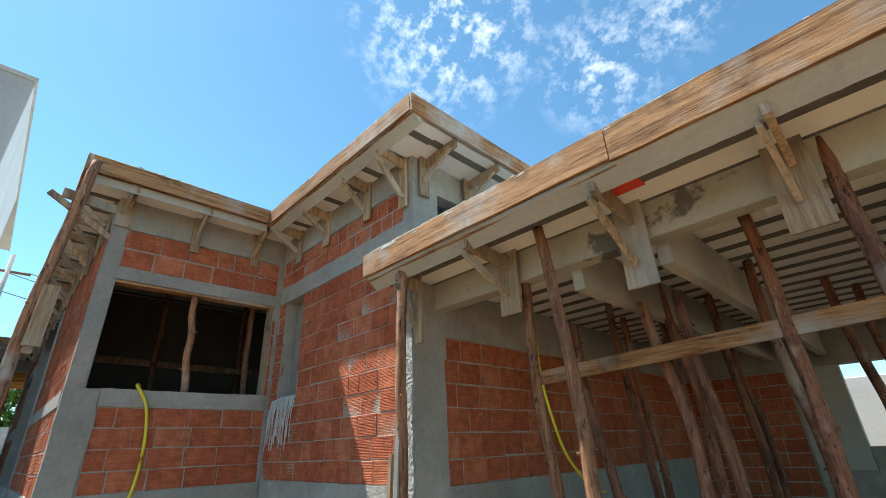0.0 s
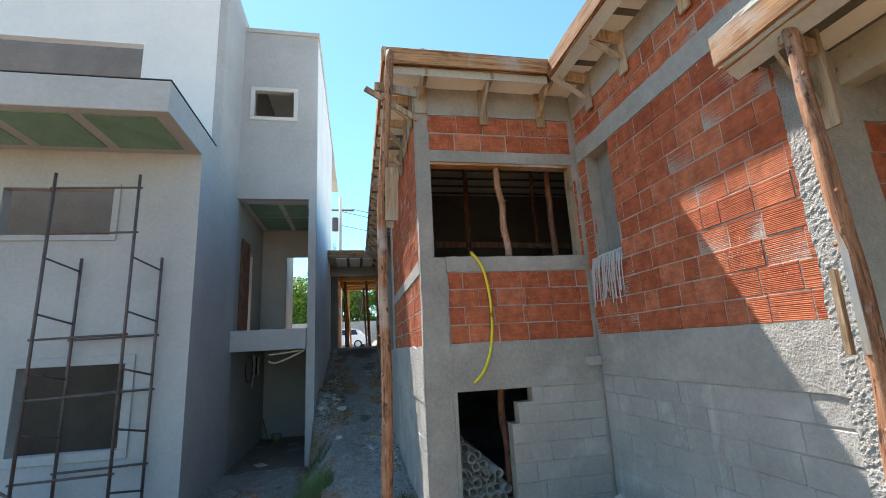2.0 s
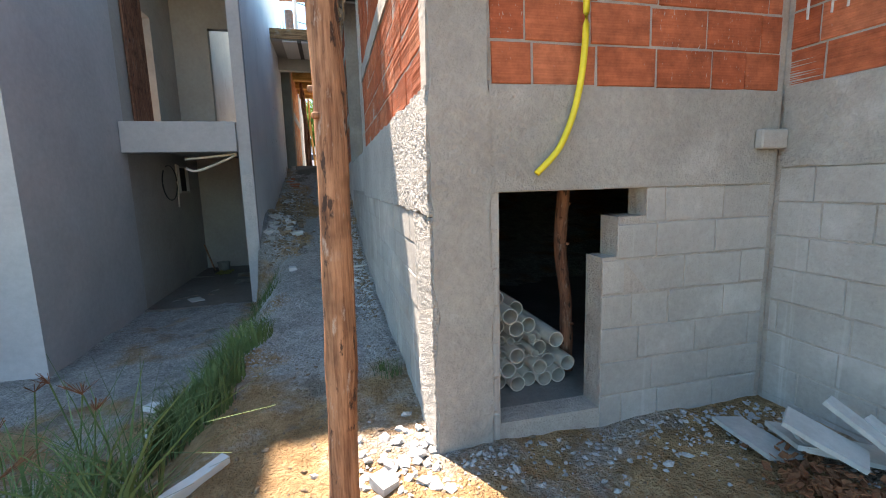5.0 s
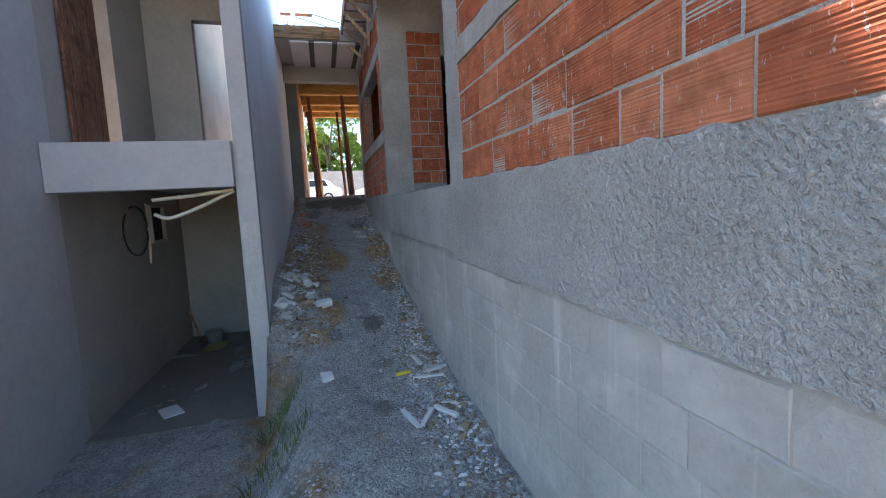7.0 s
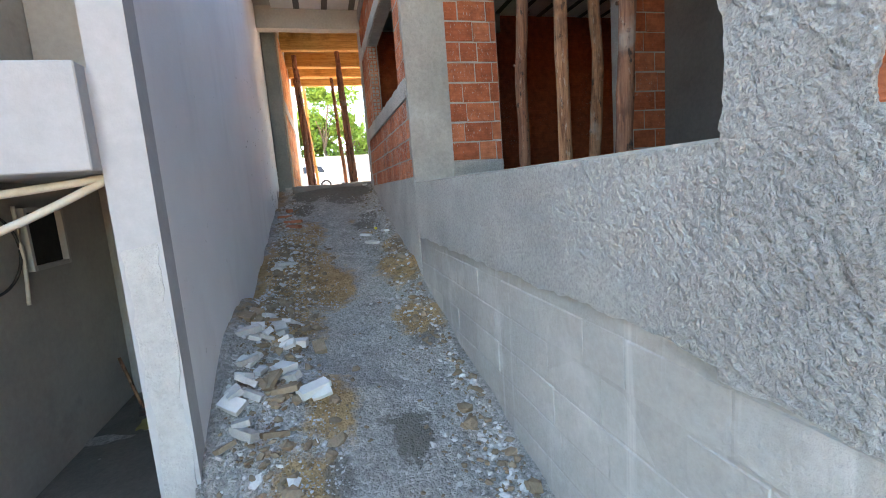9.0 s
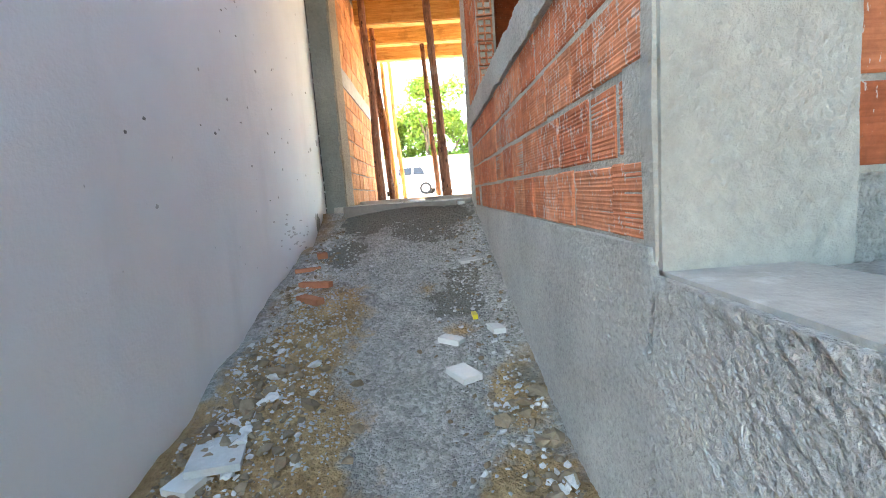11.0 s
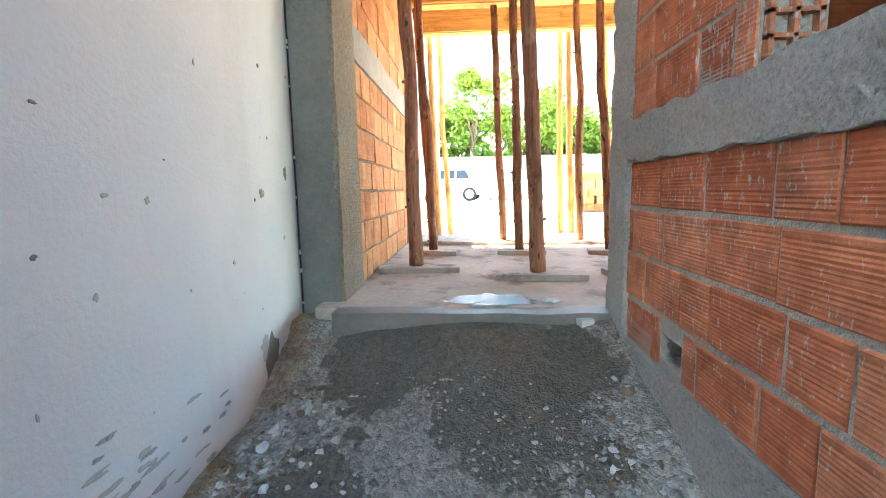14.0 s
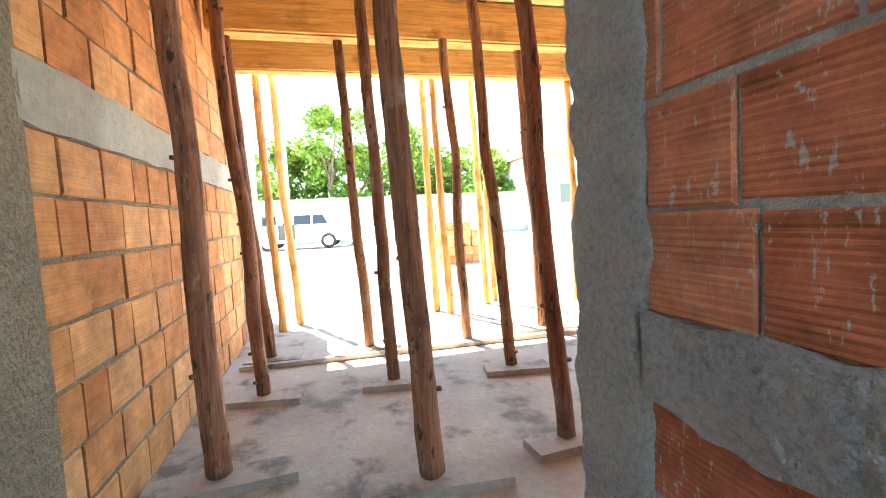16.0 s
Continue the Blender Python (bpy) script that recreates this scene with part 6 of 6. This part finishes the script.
grass("low_weeds", -6.6, -1.18, 0.34, 800, 0.40, 3, "low green weeds on the bank")
grass("low_weeds", -7.25, -1.02, 0.30, 620, 0.36, 4, "low green weeds on the bank")
grass("low_weeds", -9.4, -1.15, 0.30, 160, 0.22, 5, "low green weeds by the pier")
grass("low_weeds", -10.2, -1.2, 0.24, 170, 0.22, 32, "low green weeds by the pier")
grass("low_weeds", -6.2, 0.22, 0.12, 60, 0.16, 6, "small weeds at the plinth foot")
rs = random.Random(77)
for i in range(9):
    x, y = -5.3 + rs.uniform(-0.6, 0.5), -1.5 + rs.uniform(-0.35, 0.3)
    z = ground_z(x, y)
    h = rs.uniform(0.8, 1.15)
    dx, dy = rs.uniform(-0.2, 0.35), rs.uniform(-0.1, 0.25)
    th = thing("grass_stalk", "tall seeding grass stalk with a drooping head", "grass stalk", "grass stalks")
    part("stem", tube([(x, y, z - 0.01), (x + dx * 0.3, y + dy * 0.3, z + h * 0.5), (x + dx, y + dy, z + h * 0.85)], 0.004, 5), M_GRASS, th)
    bm = bmesh.new()
    for k in range(12):
        a = rs.uniform(-0.4, 0.9)
        p = Vector((x + dx, y + dy, z + h * 0.85))
        q = p + Vector((dx * 0.5 + rs.uniform(-0.05, 0.05), dy * 0.5 + rs.uniform(-0.05, 0.05), 0.10 * math.cos(a) - 0.02))
        add_box(bm, (0, -0.0015, -0.001), ((q - p).length, 0.0015, 0.001), 0, Matrix.Translation(p) @ (q - p).to_track_quat("X", "Z").to_matrix().to_4x4())
    part("seed_head", bm, M_LEAFDRY, th)

# ---------------------------------------------------------------- yard beyond the garage
def tree(x, y, h, crown, seed, count=5200):
    rnd = random.Random(seed)
    th = thing("tree", "leafy green tree behind the yard wall", "tree", "trees behind the yard", at=(x, y, ground_z(x, y)))
    bm = pole_mesh(h * 0.6, 0.16, 0.09, seed, 0.2, 0)
    for k in range(5):
        a = 2 * math.pi * k / 5 + rnd.random()
        q = Vector((math.cos(a) * crown * 0.6, math.sin(a) * crown * 0.6, h * rnd.uniform(0.65, 0.9)))
        t = tube([(0, 0, h * 0.4), q * 0.5 + Vector((0, 0, h * 0.25)), q], 0.05, 6)
        me = bpy.data.meshes.new("tmp")
        t.to_mesh(me)
        t.free()
        bm.from_mesh(me)
    part("trunk", bm, M_TRUNK, th)
    lumps = [(Vector((rnd.gauss(0, 0.45) * crown, rnd.gauss(0, 0.5) * crown, h * rnd.uniform(0.25, 0.98))), rnd.uniform(0.25, 0.55) * crown) for _ in range(14)]
    vs, fs = [], []
    for i in range(count):
        c, r = lumps[rnd.randrange(len(lumps))]
        d = Vector((rnd.gauss(0, 1), rnd.gauss(0, 1), rnd.gauss(0, 0.8))).normalized() * r * rnd.uniform(0.55, 1.1)
        p = c + d
        s = rnd.uniform(0.08, 0.19)
        q = Euler((rnd.uniform(-1, 1), rnd.uniform(-1, 1), rnd.uniform(0, 6.3))).to_matrix()
        k = len(vs)
        vs += [p + q @ Vector(v) * s for v in ((-1, 0, 0), (0, -0.55, 0.1), (1.2, 0, 0), (0, 0.55, 0.1))]
        fs.append((k, k + 1, k + 2, k + 3))
    part("crown", mesh_from("crown", vs, fs), M_LEAF, th)
    return th


for i in range(16):
    tree(-43 - (i % 3) * 1.4, -9 + i * 1.5, 5.4 + 1.0 * math.sin(i * 2.3) + (1.4 if i in (5, 6) else 0), 2.0, 300 + i)
yw = Plane(-40.0, -30, 0, 1, 1, 0)
wy = yw.body("wall_yard", 0.0, 70.0, 1.2, 4.3, (), 0.2, 0.0, M_BLOCK, "long grey block wall at the end of the yard")
for i in range(24):
    part("wall_pier", box((-40.02, -30 + i * 3 - 0.12, 1.2), (-39.94, -30 + i * 3 + 0.12, 4.34), 0.01), M_PLASTER, wy)
fh = thing("far_house", "pale house with a brown tiled roof beyond the yard", "house")
part("wall", box((-45, 11.0, 1.5), (-38.5, 18, 6.3), 0.02), M_WHITE_CLEAN, fh)
rf = bmesh.new()
vv = [rf.verts.new(p) for p in ((-45.5, 10.6, 6.2), (-38.0, 10.6, 6.2), (-38.0, 18.4, 6.2), (-45.5, 18.4, 6.2), (-41.7, 12.5, 8.0), (-41.7, 16.5, 8.0))]
for f in ((0, 1, 4), (1, 2, 5, 4), (2, 3, 5), (3, 0, 4, 5), (3, 2, 1, 0)):
    rf.faces.new([vv[k] for k in f])
part("roof", rf, M_SHARD, fh, "brown tiled roof")
for y in (12.2, 14.6):
    wdw = part("window", box((-38.52, y, 3.4), (-38.46, y + 1.2, 4.6), 0.01), M_WHITE_CLEAN, fh)
    part("pane", box((-38.47, y + 0.08, 3.48), (-38.44, y + 1.12, 4.52)), M_CARGLASS, wdw)
fh = thing("far_house", "cream two-storey house beyond the neighbour's plot", "house")
part("wall", box((-52, -12.0, 1.5), (-46, -6.4, 9.0), 0.02), M_GREYWALL, fh)
part("roof", box((-52.3, -12.3, 9.0), (-45.6, -6.1, 9.3), 0.03), M_WHITE_CLEAN, fh, "flat white roof edge")
for y, z in ((-7.8, 6.4), (-9.6, 6.4), (-7.8, 3.4)):
    wdw = part("window", box((-46.02, y - 0.6, z), (-45.97, y + 0.6, z + 1.2), 0.01), M_WHITE_CLEAN, fh)
    part("pane", box((-45.98, y - 0.52, z + 0.08), (-45.95, y + 0.52, z + 1.12)), M_CARGLASS, wdw)
sh = thing("spoil_heap", "pale heap of sand and rubble in the yard", "sand heap", kind="stuff")
bm = bmesh.new()
bmesh.ops.create_icosphere(bm, subdivisions=4, radius=1)
for v in bm.verts:
    v.co = Vector((v.co.x * 1.5, v.co.y * 2.6, max(v.co.z, -0.1) * 1.1)) * (1 + 0.12 * noise.noise(v.co * 2.5))
bmesh.ops.transform(bm, matrix=pose(-36.5, 3.2, 1.85), verts=bm.verts)
part("heap", bm, M_FLOOR, sh, smooth=True)
# hatchback with its front door open, seen from the side
def car(m):
    th = thing("car", "white hatchback parked in the yard with an open front door", "car", at=m)
    prof = ((-1.95, 0.30), (-2.0, 0.62), (-1.92, 0.92), (-1.55, 1.0), (-1.25, 1.38), (-0.75, 1.52), (0.35, 1.50), (0.85, 1.08), (1.75, 0.86), (1.98, 0.62), (1.95, 0.28))
    bm = bmesh.new()
    rings = []
    for w, sc in ((-0.84, 0.96), (-0.80, 1.0), (0.80, 1.0), (0.84, 0.96)):
        rings.append([bm.verts.new((x * (1 if abs(w) < 0.82 else 0.985), w * (1 - 0.16 * max(0, z - 0.95) / 0.55), z)) for x, z in prof])
    for a, b in zip(rings, rings[1:]):
        for k in range(len(prof)):
            bm.faces.new((a[k], a[(k + 1) % len(prof)], b[(k + 1) % len(prof)], b[k]))
    bm.faces.new(rings[0][::-1])
    bm.faces.new(rings[-1])
    bmesh.ops.bevel(bm, geom=bm.edges[:], offset=0.03, segments=2, affect="EDGES")
    body = part("body", bm, M_CAR, th)
    for s in (-1, 1):
        for x0, x1 in ((-1.28, -0.62), (-0.54, 0.12), (0.2, 0.6)):
            g = bmesh.new()
            q = [(x0 if x0 > -1.2 else x0 + 0.05, 1.02), (x1, 1.02), (x1 - (0.22 if x1 > 0.5 else 0), 1.40), (x0 + (0.25 if x0 < -1.2 else 0), 1.40)]
            vs1 = [g.verts.new((x, s * (0.845 - 0.16 * (z - 0.95) / 0.55 * 0.84 + 0.004), z)) for x, z in q]
            vs2 = [g.verts.new((x, s * (0.845 - 0.16 * (z - 0.95) / 0.55 * 0.84 - 0.02), z)) for x, z in q]
            g.faces.new(vs1)
            g.faces.new(vs2[::-1])
            for k in range(4):
                g.faces.new((vs1[k], vs1[(k + 1) % 4], vs2[(k + 1) % 4], vs2[k]))
            part("window", g, M_CARGLASS, body)
        for x in (-1.22, 1.22):
            t = tube([(x, s * 0.70, 0.31), (x, s * 0.86, 0.31)], 0.31, 20)
            wh = part("wheel", t, M_TYRE, th)
            part("rim", tube([(x, s * 0.845, 0.31), (x, s * 0.872, 0.31)], 0.20, 16), M_RIM, wh)
    # the body is closed here; a dark panel stands for the cabin's shade
    part("cabin_shade", box((0.10, 0.80, 0.42), (0.80, 0.855, 1.02), 0.01), M_CARGLASS, body, "dark panel standing in for the shaded cabin")
    dr = part("door", box((0, 0, 0), (0.95, 0.05, 0.66), 0.02, pose(0.78, 0.86, 0.36, 0, 0, 62)), M_CAR, th, "open front door")
    part("door_window", box((0.1, 0.01, 0.66), (0.85, 0.03, 1.02), 0.005, pose(0.78, 0.86, 0.36, 0, 0, 62)), M_CARGLASS, dr)
    for y in (-0.6, 0.6):
        part("headlight", box((1.86, y - 0.16, 0.62), (1.97, y + 0.16, 0.74), 0.02), M_RIM, th)
    part("bumper", box((1.9, -0.8, 0.28), (2.02, 0.8, 0.5), 0.03), M_CAR, th)
    return th


car(pose(-36.0, -1.41, ground_z(-36, -1), 0, 0, -97))
# stack of bricks in the yard
rs = random.Random(31)
for j in range(5):
    for i in range(5 - (j > 3)):
        for k in range(2):
            th = thing("stacked_brick", "orange hollow brick stacked in the sunlit yard", "brick", "brick stack", at=pose(-26.2 - k * 0.32 + rs.uniform(-0.02, 0.02), 2.3 + i * 0.20 + rs.uniform(-0.02, 0.02), ground_z(-26, 2.5) + 0.1 + j * 0.195, 0, 0, rs.uniform(-6, 6)))
            part("brick", box((-0.145, -0.092, -0.095), (0.145, 0.092, 0.095), 0.008), M_BRICK_ORANGE, th)


# ---------------------------------------------------------------- bricks and blocks of the walls
P_FRONT.bricks(wf, 0.31, 2.08, ZB, 2.60, M_BRICK, 0.36, joint=0.010)
P_FRONT.bricks(wf, 0.15, 2.06, 4.14, 4.62, M_BRICK, 0.34, 0.24)
P_FRONT.bricks(wf, 0.305, 2.09, -0.15, 1.25, M_BLOCK, 0.40, 0.20, front_holes, name="concrete_block", joint=0.006, proud=-0.001)
P_FRONT.bricks(wf, 2.045, 2.09, ZS, ZL, M_BRICK, 0.3, 0.2)
P_SIDE.bricks(ws, 0.02, 2.80, 1.79, 4.0, M_BRICK, 0.315, 0.20, niche, True, joint=0.008)
P_SIDE.bricks(ws, 0.02, 2.90, 4.24, 4.64, M_BRICK, 0.315, 0.20, (), True)
P_SIDE.bricks(ws, 0.02, 2.80, -0.27, 1.34, M_BLOCK, 0.41, 0.20, (), name="concrete_block", joint=0.006, proud=-0.001)
P_PASS.bricks(wp, 0.10, XA - JAMB - 0.28, ZB - 0.01, 2.60, M_BRICK, 0.315, 0.205, (), True)
P_PASS.bricks(wp, 0.10, XA - JAMB - 0.28, 2.76, 4.62, M_BRICK, 0.315, 0.205, (), True)
P_PASS.bricks(pl, 0.42, XA - XR, -0.45, 1.14, M_BLOCK, 0.41, 0.20, (), name="concrete_block", joint=0.006, proud=0.004)
P_END.bricks(we, 0.415, 0.97, ZB + 0.16, 4.3, M_BRICK, 0.30, 0.205)
P_END.bricks(we, 2.45, 3.3, ZB - 0.03, 4.3, M_BRICK, 0.30, 0.205)
P_FAR.bricks(wr, 0.05, 3.83, 1.80, 2.61, M_BRICK_SPLASH, 0.315, 0.2, far_holes, True, mixed=0.3, joint=0.016)
P_FAR.bricks(wr, 0.05, 3.83, ZS, ZL, M_BRICK_SPLASH, 0.315, 0.2, far_holes, True)
P_FAR.bricks(wr, 0.05, 3.83, 4.16, 4.62, M_BRICK, 0.315, 0.23, (), True)
P_PORCH.bricks(wb, 0.38, 6.5, 1.76, 3.05, M_BRICK, 0.315, 0.205, joint=0.008)
P_GL.bricks(wg, 0.25, 3.35, 1.88, 3.33, M_BRICK_ORANGE, 0.29, 0.205, (), joint=0.014)
P_GL.bricks(wg, 0.25, 3.35, 3.54, 4.82, M_BRICK_ORANGE, 0.29, 0.205, (), joint=0.014)
Plane(XB, 9.0, 1, 0, 0, -1).bricks(bpy.data.objects["wall_porch_inner"], 0.0, 1.57, -0.2, 2.98, M_BRICK, 0.315, 0.205, proud=0.006)
# cut ends of hollow bricks in the far window's reveal
for j in range(6):
    bm = bmesh.new()
    z0 = ZS + 0.02 + j * 0.198
    for a, b, c, d in ((0, 1, 0, 0.08), (0, 1, 0.92, 1), (0, 1, 0.30, 0.36), (0, 1, 0.62, 0.68), (0, 0.10, 0, 1), (0.45, 0.55, 0, 1), (0.90, 1, 0, 1)):
        add_box(bm, (XR - 3.005, YC + 0.012 + a * 0.13, z0 + c * 0.185), (XR - 2.955, YC + 0.012 + b * 0.13, z0 + d * 0.185))
    part("brick_end", bm, M_BRICK_SPLASH, wr, "open hollow end of a cut brick")
